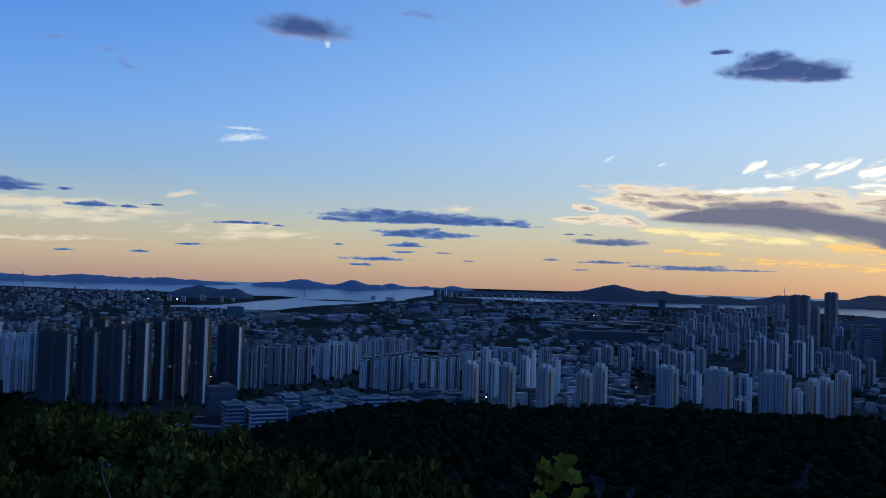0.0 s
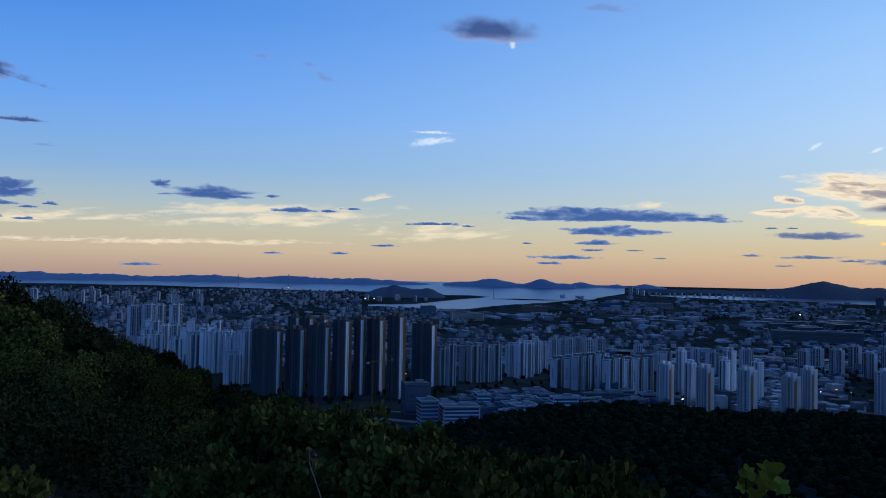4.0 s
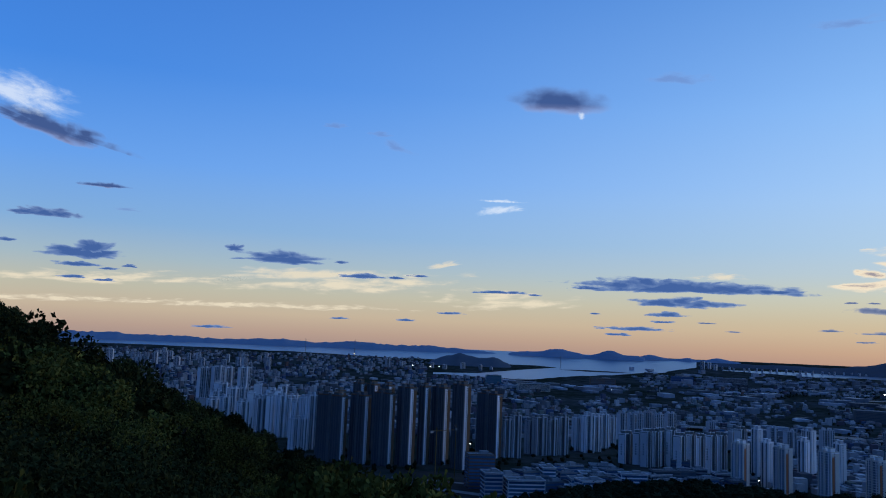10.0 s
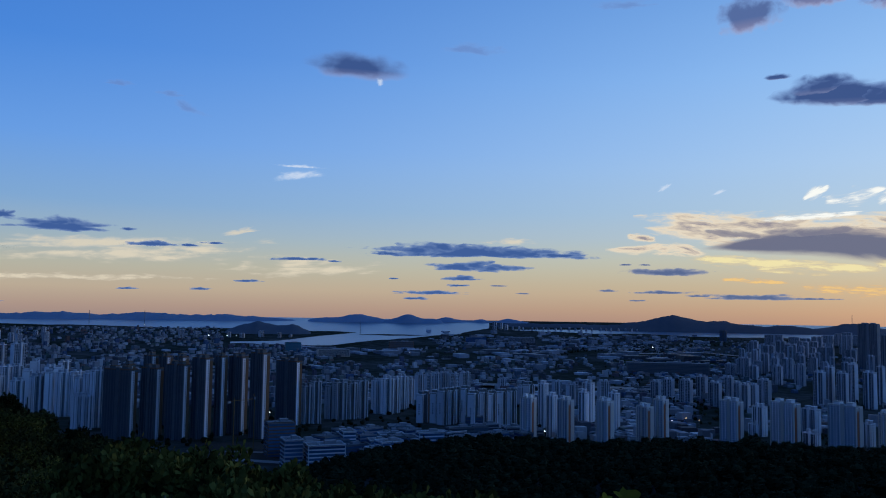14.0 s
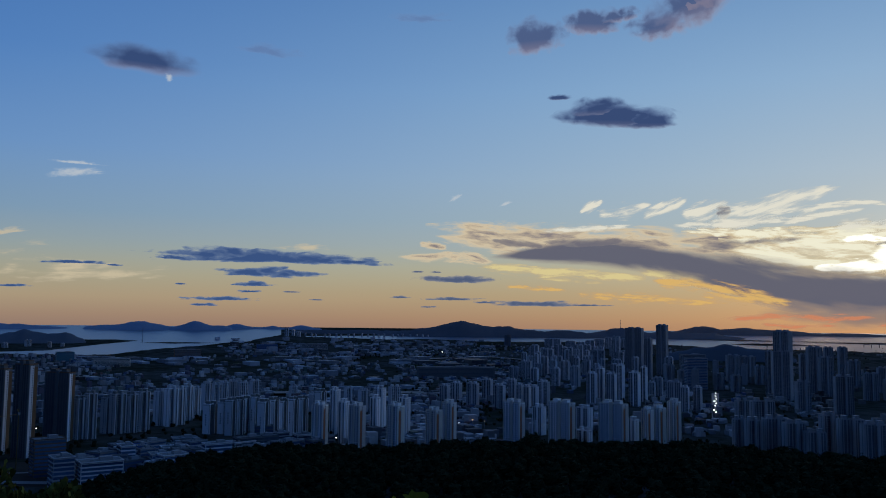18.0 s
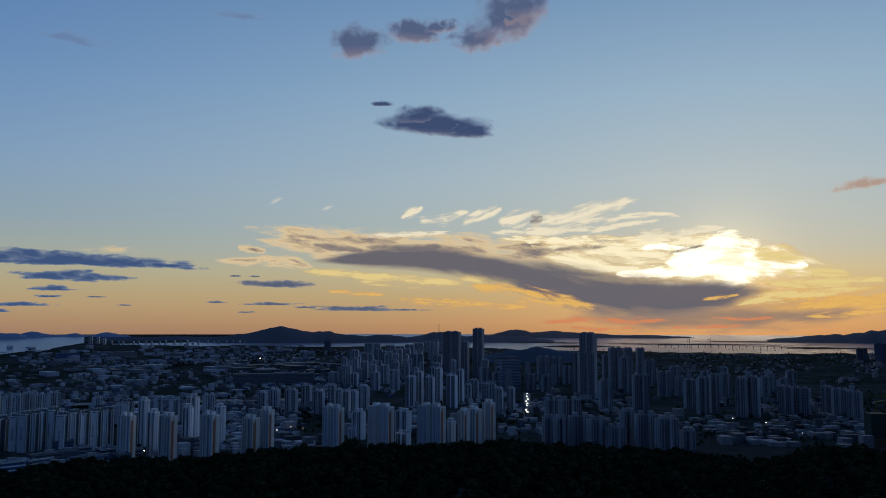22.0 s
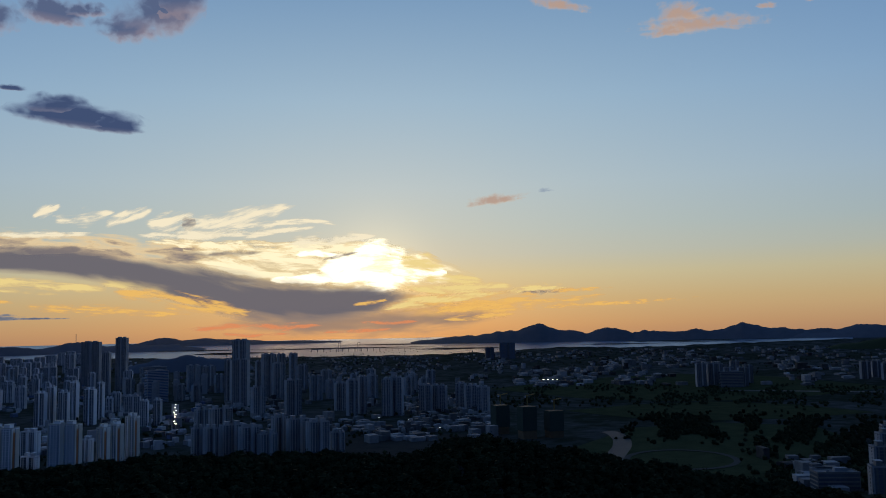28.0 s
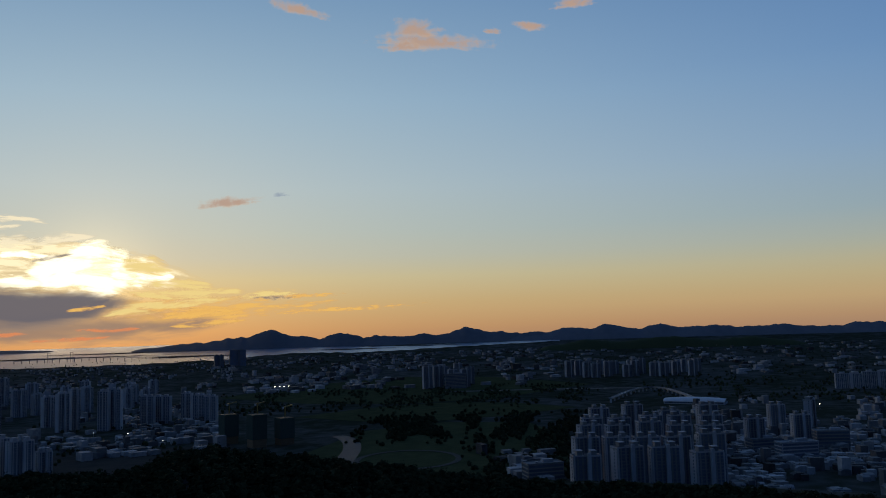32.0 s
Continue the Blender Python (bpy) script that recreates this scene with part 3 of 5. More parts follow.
cloud(43.8, 12.2, 8.5, 1.4, C_DARK, "long slanting dark grey cloud", -12)
cloud(46, 14.0, 8.5, 2.6, C_WHITE, "white feathery high cloud", -10)
cloud(40.2, 9.0, 2.4, .4, C_DARK, "small dark grey cloud streak")
cloud(43.6, 6.9, 4, .65, C_BLUE, "small flat grey-blue cloud streak", 0)
cloud(38.8, 7.6, 1.8, .25, C_FAINT, "faint thin bluish cloud streak")
cloud(2.2, 17.8, 4.5, .8, C_FAINT, "faint thin mauve cloud wisp", -3)
for az, el, w, h, m, tl in ((-22.0, 13.7, 7.0, 2.0, C_DARK, -3), (-24.2, 13.4, 3.4, 1.6, C_DARK, -2), (-20.9, 14.4, 3.6, 1.5, C_DARK, 3), (-18.3, 15.2, 1.4, .5, C_DARK, 0)):
    cloud(az, el, w, h, m, "dark slate cumulus cloud with flat base", tl, .45, .06)
for az, el, w, h, tl in ((-16.6, 19.1, 3.6, 2.2, 5), (-20.6, 20.0, 3.8, 1.7, -4), (-22.5, 20.3, 2, .9, 10), (-24.9, 19.5, 3.8, 1.8, 8), (-27, 20.9, 5.2, 3.6, 20), (-28.2, 21.6, 3.6, 2.6, 10)):
    cloud(az, el, w, h, C_PINK, "puffy grey cloud with rosy underside", tl, .8, .1)
cloud(-31.5, 22, 2, .6, C_FAINT, "faint thin mauve cloud wisp")
cloud(-8.5, 20.4, 4, .8, C_FAINT, "faint thin mauve cloud wisp")
for az, el, w, h, tl in ((-64, 19.4, 7.6, 1.4, -5), (-62.8, 20.2, 3.4, 1.4, 0), (-61.8, 19.2, 3, .9, 0), (-68.2, 20.0, 1.2, .5, -10), (-70.9, 20.2, 2, .8, -10), (-54.5, 21.5, 4, .9, -12), (-74, 21.4, 3, .8, 0), (-82, 22, 6, 1, 0)):
    cloud(az, el, w, h, C_PEACH, "soft ragged peach-coloured cloud puff", tl, .6, .2)
cloud(-49.6, 8.8, 3.6, 1.0, C_PEACH, "small ragged salmon-coloured cloud streak", 8)
cloud(-53.2, 9.4, 1, .4, C_FAINT, "small ragged salmon-coloured cloud streak", 0)
# the great cloud that hides the sun: ribbons of vapour along their drift
def ribbon(name, knots, mat, parent, label):
    """knots: heading, elevation and half thickness in degrees along the ribbon's spine."""
    cloud_count[0] += 1
    pts = np.array(knots)
    pts[:, 0] *= -1
    leg = np.concatenate([[0], np.cumsum(np.hypot(np.diff(pts[:, 0]), np.diff(pts[:, 1])))])
    length, n, m = leg[-1], 64, 13
    s = np.linspace(0, length, n)
    soft = np.array([np.convolve(np.pad(np.interp(s, leg, pts[:, c]), 4, "reflect", reflect_type="odd"), np.ones(9) / 9, "valid") for c in range(3)])
    dx, dy = np.gradient(soft[0]), np.gradient(soft[1])
    unit = np.hypot(dx, dy)
    fine = (0.8 / max(2 * pts[:, 2].max(), 0.3)) ** 0.5
    r = SKY_R - 60 - cloud_count[0] * 1.5
    mid = Vector((0, 0, EYE)) + way(-float(soft[0][n // 2]), float(soft[1][n // 2])) * r
    verts, rim, flow, faces = [], [], [], []
    for i in range(n):
        end = max(0.0, 1 - min(s[i], length - s[i]) / (0.14 * length))
        for j in range(m):
            v = j / (m - 1) * 2 - 1
            off = v * soft[2][i] * 1.35
            x, e = soft[0][i] - dy[i] / unit[i] * off, soft[1][i] + dx[i] / unit[i] * off
            verts.append(Vector((0, 0, EYE)) + way(-float(x), float(e)) * (r - 12 * (1 - v * v)) - mid)
            rim.append(min(1.0, math.hypot(v, end)))
            flow += [s[i] * 0.61 * fine, 0.0, off * 0.65 * fine]
    faces = [(i * m + j, (i + 1) * m + j, (i + 1) * m + j + 1, i * m + j + 1) for i in range(n - 1) for j in range(m - 1)]
    ob = sheet(name, verts, faces, mat, True)
    ob.data.attributes.new("rim", "FLOAT", "POINT").data.foreach_set("value", rim)
    ob.data.attributes.new("spread", "FLOAT_VECTOR", "POINT").data.foreach_set("vector", flow)
    ob.parent, ob.location, ob.visible_shadow = parent, mid - parent.location, False
    return tagged(ob, label=label)


great = tagged(new("sunset_cloud"), "great sunset cloud with bright cream rim and violet belly", "cloud")
great.location = Vector((0, 0, EYE)) + way(-30, 4.5) * (SKY_R - 60)
for knots in (((-30.9, 0.87, 0.39), (-36.5, 0.79, 1), (-41.1, 0.78, 1.04), (-45.9, 0.91, 0.92), (-50.3, 1.02, 0.46)),):
    ribbon("haze_bank", knots, C_HAZE, great, "mauve haze under the sun")
for knots in (((-9, 6.32, 0.31), (-12.4, 5.95, 0.85), (-16.2, 5.7, 0.92), (-20.1, 5.89, 0.65), (-23.2, 5.75, 0.65), (-27.1, 5.35, 0.77), (-30.9, 5.09, 0.92), (-34, 4.97, 0.39)),
              ((-8.6, 5.33, 0.15), (-9.4, 5.27, 0.31), (-10.6, 5.11, 0.12)),
              ((-7.2, 4.39, 0.12), (-9.4, 4.36, 0.27), (-12, 4.49, 0.39), (-13.9, 4.02, 0.15))):
    ribbon("lit_field", knots, C_FIELD, great, "cream and grey broken cloud")
for knots in (((-28.6, 5.42, 0.39), (-33.2, 4.68, 1.23), (-36.6, 4.48, 1.39), (-39.8, 4.41, 1.62), (-42.9, 4.34, 1.39), (-45.3, 4.06, 0.85), (-48.2, 3.48, 0.23)),
              ((-30.9, 5.78, 0.31), (-35.5, 5.63, 0.62), (-39.8, 5.78, 0.62), (-43.3, 5.49, 0.23)),
              ((-26.3, 6.21, 0.12), (-30.2, 5.95, 0.39), (-34, 5.73, 0.39), (-36.9, 5.37, 0.15))):
    ribbon("bright_field", knots, C_LIT, great, "bright yellow-white broken cloud")
for knots in (((-19.6, 7.44, 0.12), (-20.3, 7.84, 0.35), (-21.2, 8.31, 0.12)),
              ((-20.8, 7.3, 0.23), (-22.8, 7.58, 0.54), (-24.4, 8, 0.15)),
              ((-23.7, 7.15, 0.27), (-25.1, 7.61, 0.5), (-26.8, 8.3, 0.12)),
              ((-26.3, 7.06, 0.31), (-27.9, 7.36, 0.69), (-29.5, 7.96, 0.15)),
              ((-27.9, 6.9, 0.39), (-30.2, 7.1, 0.77), (-32.9, 7.89, 0.62), (-36.1, 8.64, 0.12)),
              ((-31, 7.01, 0.23), (-34, 7.33, 0.31), (-36.3, 7.61, 0.23), (-39, 7.41, 0.08)),
              ((-32.5, 6.53, 0.15), (-34.7, 6.9, 0.23), (-37.5, 7.24, 0.08)),
              ((-35.3, 6.16, 0.31), (-37.7, 6.33, 0.46), (-39.5, 6.5, 0.39), (-41.8, 6.64, 0.08)),
              ((-25.5, 6.52, 0.12), (-28.6, 6.58, 0.27), (-32.5, 6.68, 0.19), (-35.1, 6.85, 0.08)),
              ((-17, 6.25, 0.12), (-20.1, 6.36, 0.23), (-23.2, 6.53, 0.12))):
    ribbon("lit_wisp", knots, C_WISP, great, "feathery white wisp in sunlight")
for knots in (((-37.3, 4.31, 0.31), (-38.9, 4.13, 1.08), (-40.7, 4.32, 1.54), (-42.4, 4.35, 1.54), (-44, 3.95, 0.62)),
              ((-39.7, 5.53, 0.31), (-41.8, 5.61, 0.69), (-43.7, 5.26, 0.23)),
              ((-35.8, 5.32, 0.12), (-38, 5.42, 0.31), (-39.5, 5.09, 0.23)),
              ((-42.3, 4.21, 0.46), (-44.1, 4.23, 0.85), (-46.3, 3.96, 0.23)),
              ((-34.3, 3.6, 0.15), (-36.5, 3.65, 0.39), (-38.7, 3.76, 0.46))):
    ribbon("bright_gap", knots, C_CORE, great, "white-hot gap where the sun burns through")
for knots in (((-12.4, 3.8, 0.15), (-16.2, 3.54, 0.39), (-20.1, 3.26, 0.46), (-24, 2.99, 0.19)),
              ((-23.2, 3.5, 0.15), (-26.3, 3.19, 0.35), (-30.1, 2.33, 0.46), (-33.2, 1.36, 0.15)),
              ((-41.1, 1.48, 0.12), (-43.2, 1.86, 0.35), (-45.9, 2.19, 0.35), (-50.6, 2.52, 0.12)),
              ((-43, 4.85, 0.23), (-44.7, 4.65, 0.69), (-46.3, 4.38, 0.19)),
              ((-44.6, 3.64, 0.23), (-46.6, 3.52, 0.42), (-49, 3.32, 0.08)),
              ((-43.2, 2.95, 0.15), (-45.9, 2.79, 0.35), (-48.5, 2.91, 0.35), (-51.3, 2.98, 0.08))):
    ribbon("lower_streak", knots, C_YELLOW, great, "yellow lit cloud edge")
for knots in (((-12.8, 4.42, 0.12), (-16.2, 4.62, 0.42), (-20.1, 4.89, 0.78), (-23.2, 4.43, 0.8), (-27.1, 3.88, 0.92), (-30.2, 3.1, 1.19), (-33.2, 2.43, 1.27), (-36.1, 2.14, 1.23), (-39, 1.93, 1.08), (-41.9, 2.17, 0.69), (-45.1, 2.66, 0.23)),):
    ribbon("shaded_band", knots, C_VIOLET, great, "violet-grey shaded belly of the cloud")
for knots in (((-17, 5.56, 0.12), (-19.3, 5.42, 0.42), (-22.8, 5.59, 0.19)),
              ((-13.5, 5.66, 0.12), (-15.4, 5.46, 0.31), (-17.4, 5.17, 0.15)),
              ((-27.1, 4.97, 0.12), (-29.4, 5.18, 0.35), (-31.7, 5.39, 0.27), (-34.3, 5.5, 0.12))):
    ribbon("shaded_patch", knots, C_KNOT, great, "soft grey shaded patch")
for knots in (((-14.3, 2.45, 0.08), (-16.2, 2.38, 0.19), (-19.1, 2.21, 0.08)),
              ((-19.3, 1.94, 0.15), (-22.4, 1.75, 0.31), (-25.5, 1.56, 0.31), (-29.4, 1.37, 0.15)),
              ((-24.4, 2.8, 0.23), (-27.1, 2.53, 0.54), (-30.1, 1.94, 0.54), (-33.5, 1.25, 0.15)),
              ((-45.2, 1.3, 0.15), (-47.8, 1.63, 0.39), (-51.2, 1.69, 0.15)),
              ((-45.8, 0.77, 0.12), (-48.4, 0.89, 0.27), (-51.2, 1.01, 0.12)),
              ((-39.7, 1.85, 0.08), (-41, 1.99, 0.15), (-42.2, 2.2, 0.08))):
    ribbon("orange_streak", knots, C_ORANGE, great, "orange lit broken streak")
for knots in (((-28.2, 0.33, 0.08), (-32.4, 0.56, 0.23), (-35, 0.49, 0.27), (-38.1, 0.56, 0.08)),
              ((-37.5, 0.04, 0.08), (-39.7, 0.12, 0.15), (-42.8, 0.2, 0.08)),
              ((-30.9, 0.03, 0.08), (-33.1, -0.04, 0.15), (-35.7, 0, 0.08)),
              ((-40.1, 0.71, 0.08), (-42.5, 0.56, 0.15), (-44.5, 0.7, 0.08))):
    ribbon("salmon_streak", knots, C_SALMON, great, "salmon streak low over the sea")
for knots in (((-28.5, 7.24, 0.19), (-28.9, 7.35, 0.42), (-29.5, 7.57, 0.19)),
              ((-37.7, 4.94, 0.08), (-38.9, 5.25, 0.19), (-40.4, 5.47, 0.04))):
    ribbon("grey_knot", knots, C_KNOT, great, "small grey knot of shade")
for az, el, w, h, tl in ((-48, 1.6, 16, 1.8, 2), (-57, 1.6, 9, .35, 2), (-55, 2.6, 5, .35, 2)):
    cloud(az, el, w, h, C_ORANGE, "orange-lit cloud streak near the horizon", tl, .8, .2)
cloud(-14.6, 8.1, 1, .3, C_WHITE, "tiny bright white cloud wisp", 20)
cloud(-11.2, 8.5, 1.1, .45, C_WHITE, "tiny bright white cloud wisp", 30)
cloud(-52.5, 2.75, 3.4, .55, C_YELLOW, "small yellow-lit cloud beside the glow", 4, .8, .2)
cloud(-52.7, 2.45, 2.4, .4, C_KNOT, "small grey cloud beside the glow", 0, .8, .2)


# ---------------------------------------------------------------- apartment towers
protos = {}
# pale, grey and dim walls are darkened to paint in backlight shade
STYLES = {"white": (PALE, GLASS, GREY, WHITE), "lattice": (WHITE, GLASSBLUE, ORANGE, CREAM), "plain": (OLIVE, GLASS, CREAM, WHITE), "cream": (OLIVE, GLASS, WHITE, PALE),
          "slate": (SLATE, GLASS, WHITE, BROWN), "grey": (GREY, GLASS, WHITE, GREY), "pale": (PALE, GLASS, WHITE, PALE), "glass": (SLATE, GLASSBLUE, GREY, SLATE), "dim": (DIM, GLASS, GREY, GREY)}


def apartment(style, h, w, d, fine=True):
    """Slab tower: two staggered wings, window columns on both long sides, a stair core, gable panels and roof houses."""
    key = (style, round(h / 3), round(w), round(d), fine)
    if key in protos:
        return protos[key]
    wall, glass, accent, gable = STYLES[style]
    floors = max(4, round(h / 2.9))
    pitch = h / floors
    root = new("apartment_tower")
    off = d * 0.22
    boxes("wall", [(-w / 4, off / 2, -6, w / 2, d, h + 6), (w / 4, -off / 2, -6, w / 2 + 0.02, d, h + 6)], wall, root)
    cols = max(3, round(w / 4.0))
    cw = w / cols
    tall = 0.6 if style == "lattice" else 0.8
    for side in (-1, 1):
        panes = []
        for c in range(cols):
            x = -w / 2 + cw * (c + 0.5)
            y = (off / 2 if x < 0 else -off / 2) + side * d / 2
            panes += [(x, y, f * pitch + 0.5, cw * (0.74 if c % 2 else 0.46), 0.5, pitch * tall) for f in range(floors)]
        boxes("glazing", panes, glass, root, kind="stuff")
    if fine:
        for x in (-w / 2 + 0.9, 0.0, w / 2 - 0.9):
            y = (off / 2 if x < 0 else -off / 2) - d / 2 - 0.4
            boxes("fin", [(x, y, 0, 1.3, 0.8, h)], wall if style == "slate" else gable, root)
    boxes("stair_core", [(w * 0.06, -d * 0.61, 0, w * 0.11, d * 0.22, h + 3.5)], wall if style in ("slate", "plain") else gable, root)
    for s in (-1, 1):
        y = off / 2 if s < 0 else -off / 2
        if style == "slate":
            boxes("gable_panel", [(s * (w / 2 + 0.15), y - d * .2, 0, 0.4, d * .44, h - 1)], accent, root, "white gable strip")
            boxes("gable_panel", [(s * (w / 2 + 0.15), y + d * .27, 0, 0.4, d * .42, h - 3)], gable, root, "brown gable strip")
        else:
            boxes("gable_panel", [(s * (w / 2 + 0.15), y, 0, 0.4, d * .9, h - 1)], gable, root)
        if style == "lattice":
            boxes("gable_stripe", [(s * (w / 2 + 0.45), y - d * .28, h * .1, 0.25, d * .3, h * .82)], accent, root, "rust-orange painted stripe")
        if fine and style == "plain":
            boxes("wall_lettering", [(s * (w / 2 + 0.42), y, h * .62 - 3.4 * q, 0.1, 2.0, 2.2) for q in range(5)], GREY, root, "grey bars of lettering", "stuff")
        elif fine:
            boxes("gable_glazing", [(s * (w / 2 + 0.37), y - d * .12, f * pitch + 0.9, 0.25 if style != "lattice" else 0.5, 1.6, 1.5) for f in range(floors)], glass, root, kind="stuff")
        boxes("parapet", [(s * w / 4, y + q * (d / 2 - 0.2), h, w / 2, 0.4, 1.3) for q in (-1, 1)] + [(s * (w / 2 - .2), y, h, .4, d - .8, 1.3)], gable, root)
        rh = boxes("roof_house", [(s * w * 0.24, y, h, w * 0.2, d * 0.55, 4.6)], wall, root)
        if fine:
            boxes("roof_slab", [(s * w * 0.24, y, h + 4.6, w * 0.23, d * 0.62, 0.5)], gable, rh)
    if fine:
        boxes("antenna_mast", [(w * 0.1, 0, h, 0.35, 0.35, 7)], STEEL, root)
    root.location = (0, 0, -3000)
    protos[key] = root
    return root


used = set()
rng = random.Random(7)


def tower(style, az, el, h, w, d, turn, label, group, scale=1.0):
    p, s = spot(az, el)
    R = math.hypot(p.x, p.y)
    root = apartment(style, h, w, d, R < 1500)
    m = Matrix.Translation(p) @ pose(0, 0, 0, 0, 0, az + turn) @ Matrix.Scale(s * scale, 4)
    if root.name in used:
        ob = copy_thing(root, m)
    else:
        used.add(root.name)
        root.matrix_world = m
        ob = root
    return tagged(ob, label, "apartment tower", group)


def estate(style, n, az0, az1, el0, el1, h, w, d, turn, label, group, rows=1, row_el=0.35, vary=0.06, spread=0.0):
    for k in range(rows):
        for i in range(n):
            f = (i + 0.5 + (0.4 if k % 2 else 0)) / n
            az = az0 + (az1 - az0) * f + rng.uniform(-1, 1) * spread
            el = el0 + (el1 - el0) * f + k * row_el + rng.uniform(-1, 1) * spread * 0.25
            tower(style, az, el, h * (1 + rng.choice((-1, 0, 0, 1)) * vary), w, d, turn + rng.uniform(-7, 7) + rng.choice((0, 0, 0, 60)) * (spread > 0.25), label, group)


def row(table, style, d, turn, label, group):
    """table: heading, elevation of the foot, height and length of each tower."""
    for az, el, h, w in table:
        tower(style, az, el, h, w, d, turn + rng.uniform(-5, 5), label, group)


row(((24.7, -8.15, 87, 43), (22.8, -8.21, 89, 27), (21.2, -8.32, 94, 27), (19.7, -8.29, 102, 24), (18.5, -8.14, 103, 12), (17.4, -8.07, 103, 24), (16, -8.35, 109, 23), (14.1, -7.48, 91, 38)),
    "slate", 14, -35, "tall dark slate apartment tower with white gable strips", "dark high-rise towers")
row(((22.9, -7.36, 98, 17), (22, -7.39, 97, 16), (21, -7.48, 97, 16), (24.2, -7.61, 88, 12)),
    "slate", 14, -35, "tall dark slate apartment tower behind its neighbours", "dark high-rise towers")
L_W = "white slab apartment tower with rows of windows"
estate("white", 6, 33.0, 27.4, -6.5, -6.7, 60, 16, 12, 35, L_W, "white apartment estate", 3, 0.5, .1, .3)
row(((33.2, -4.9, 86, 20), (32.3, -4.95, 90, 22), (31.6, -4.9, 88, 18), (30.6, -5.1, 92, 22)), "white", 16, 30, "tall white apartment tower of a cluster", "tall white towers")
row(((27.4, -6.7, 62, 12), (27, -6.98, 63, 12), (26.5, -7.27, 72, 12), (26.1, -7.42, 78, 12), (27.1, -7.52, 45, 12), (26.7, -7.53, 45, 12)),
    "white", 12, 35, "white slab apartment tower with rows of windows", "white apartment estate")
row(((12.9, -7.45, 54, 12), (12.3, -7.45, 61, 12), (11.3, -7.15, 50, 12), (10.7, -7.21, 56, 18), (9.9, -7.17, 53, 12), (9.2, -7.11, 57, 14)),
    "cream", 12, 35, "pale cream slab apartment tower", "cream apartment estate")
row(((8.2, -6.78, 52, 12), (7.5, -6.85, 57, 15), (7, -6.76, 55, 12), (6.5, -6.5, 53, 12), (6, -6.37, 48, 12)),
    "white", 12, 35, "white slab apartment tower with rows of windows", "second white estate")
row(((5.3, -6.05, 51, 13), (4.7, -5.73, 43, 14), (4.2, -5.49, 41, 12), (3.7, -5.4, 41, 12), (3, -5.39, 39, 19), (2.2, -5.29, 40, 19), (-0.3, -5.15, 24, 13), (-4, -5.64, 33, 14), (-5, -6.07, 38, 16), (-7.1, -5.83, 40, 20), (-1.7, -6.18, 34, 12)),
    "pale", 12, 35, "pale apartment tower behind the front rows", "white estate behind")
row(((5, -7.36, 42, 22), (4.2, -7.4, 45, 12), (3.7, -7.51, 49, 12), (3.2, -7.46, 48, 12), (2.8, -7.37, 49, 12), (2.2, -7.36, 51, 12), (1.6, -8.11, 55, 12), (1, -7.94, 53, 12), (0.4, -7.77, 52, 12), (-0.3, -7.6, 52, 12), (-0.9, -7.51, 51, 12), (-2.1, -7.31, 58, 12)),
    "plain", 11, 60, "white slab apartment tower with plain gable wall", "white slab row")
row(((-2.1, -8.63, 58, 18), (-4.6, -8.77, 56, 18), (-7.2, -8.82, 59, 19), (-9.8, -8.45, 49, 19), (-10.8, -8.24, 56, 17), (-15.2, -8.24, 58, 27), (-18.4, -8.15, 58, 35), (-21.8, -8.3, 60, 38), (-24, -8.11, 51, 12), (-24.7, -7.98, 52, 17), (-25.7, -7.83, 59, 15)),
    "lattice", 15, -32, "white apartment tower with an orange vertical stripe and blue-grey windows", "orange-striped towers by the wooded spur")
row(((-3.1, -7.51, 63, 12), (-3.7, -8.13, 55, 12), (-5.8, -7.71, 55, 12), (-6.1, -7.39, 64, 16), (-7.8, -7.8, 56, 13), (-16.9, -7.43, 40, 18), (-19.9, -7.01, 33, 25), (-23.1, -7.63, 29, 12), (-16.6, -7.44, 16, 15), (-19.9, -7.78, 15, 20)),
    "white", 13, -30, "white apartment tower behind the striped towers", "white blocks between towers")
row(((-10.5, -5.48, 35, 18), (-11.3, -5.37, 38, 21), (-12.4, -5.77, 46, 23), (-13.4, -5.34, 45, 21), (-14.2, -5.75, 43, 22), (-15.1, -5.37, 46, 15), (-15.6, -5.72, 43, 12), (-16.1, -5.83, 43, 12), (-16.6, -5.69, 40, 12), (-17.2, -5.5, 45, 23)),
    "pale", 14, -25, "grey-blue slab apartment tower by the park", "grey estate by the park")
row(((-15.2, -3.77, 33, 30), (-16, -3.79, 51, 33), (-16.6, -3.91, 34, 21), (-16.6, -2.66, 70, 35), (-17.5, -2.98, 66, 39), (-18, -4.21, 45, 22), (-18.6, -3.81, 53, 28), (-19.3, -4.21, 50, 25), (-20, -3.42, 40, 26), (-18.8, -2.62, 60, 44), (-19.5, -2.45, 65, 47), (-20.1, -2.32, 61, 39), (-20.8, -2.67, 54, 60), (-22, -2.73, 101, 36), (-22.2, -2.75, 60, 44)),
    "pale", 14, -25, "hazy grey apartment tower", "far grey estate")
row(((-17.8, -1.93, 72, 101), (-18.2, -2.35, 61, 42), (-19, -1.99, 64, 56), (-19.7, -1.91, 55, 48), (-20.3, -1.82, 60, 58), (-20.9, -1.77, 65, 63), (-21.5, -1.68, 73, 44), (-22, -1.61, 77, 61), (-22.5, -1.64, 63, 31)),
    "pale", 14, -20, "hazy grey apartment tower far off", "far grey estate")
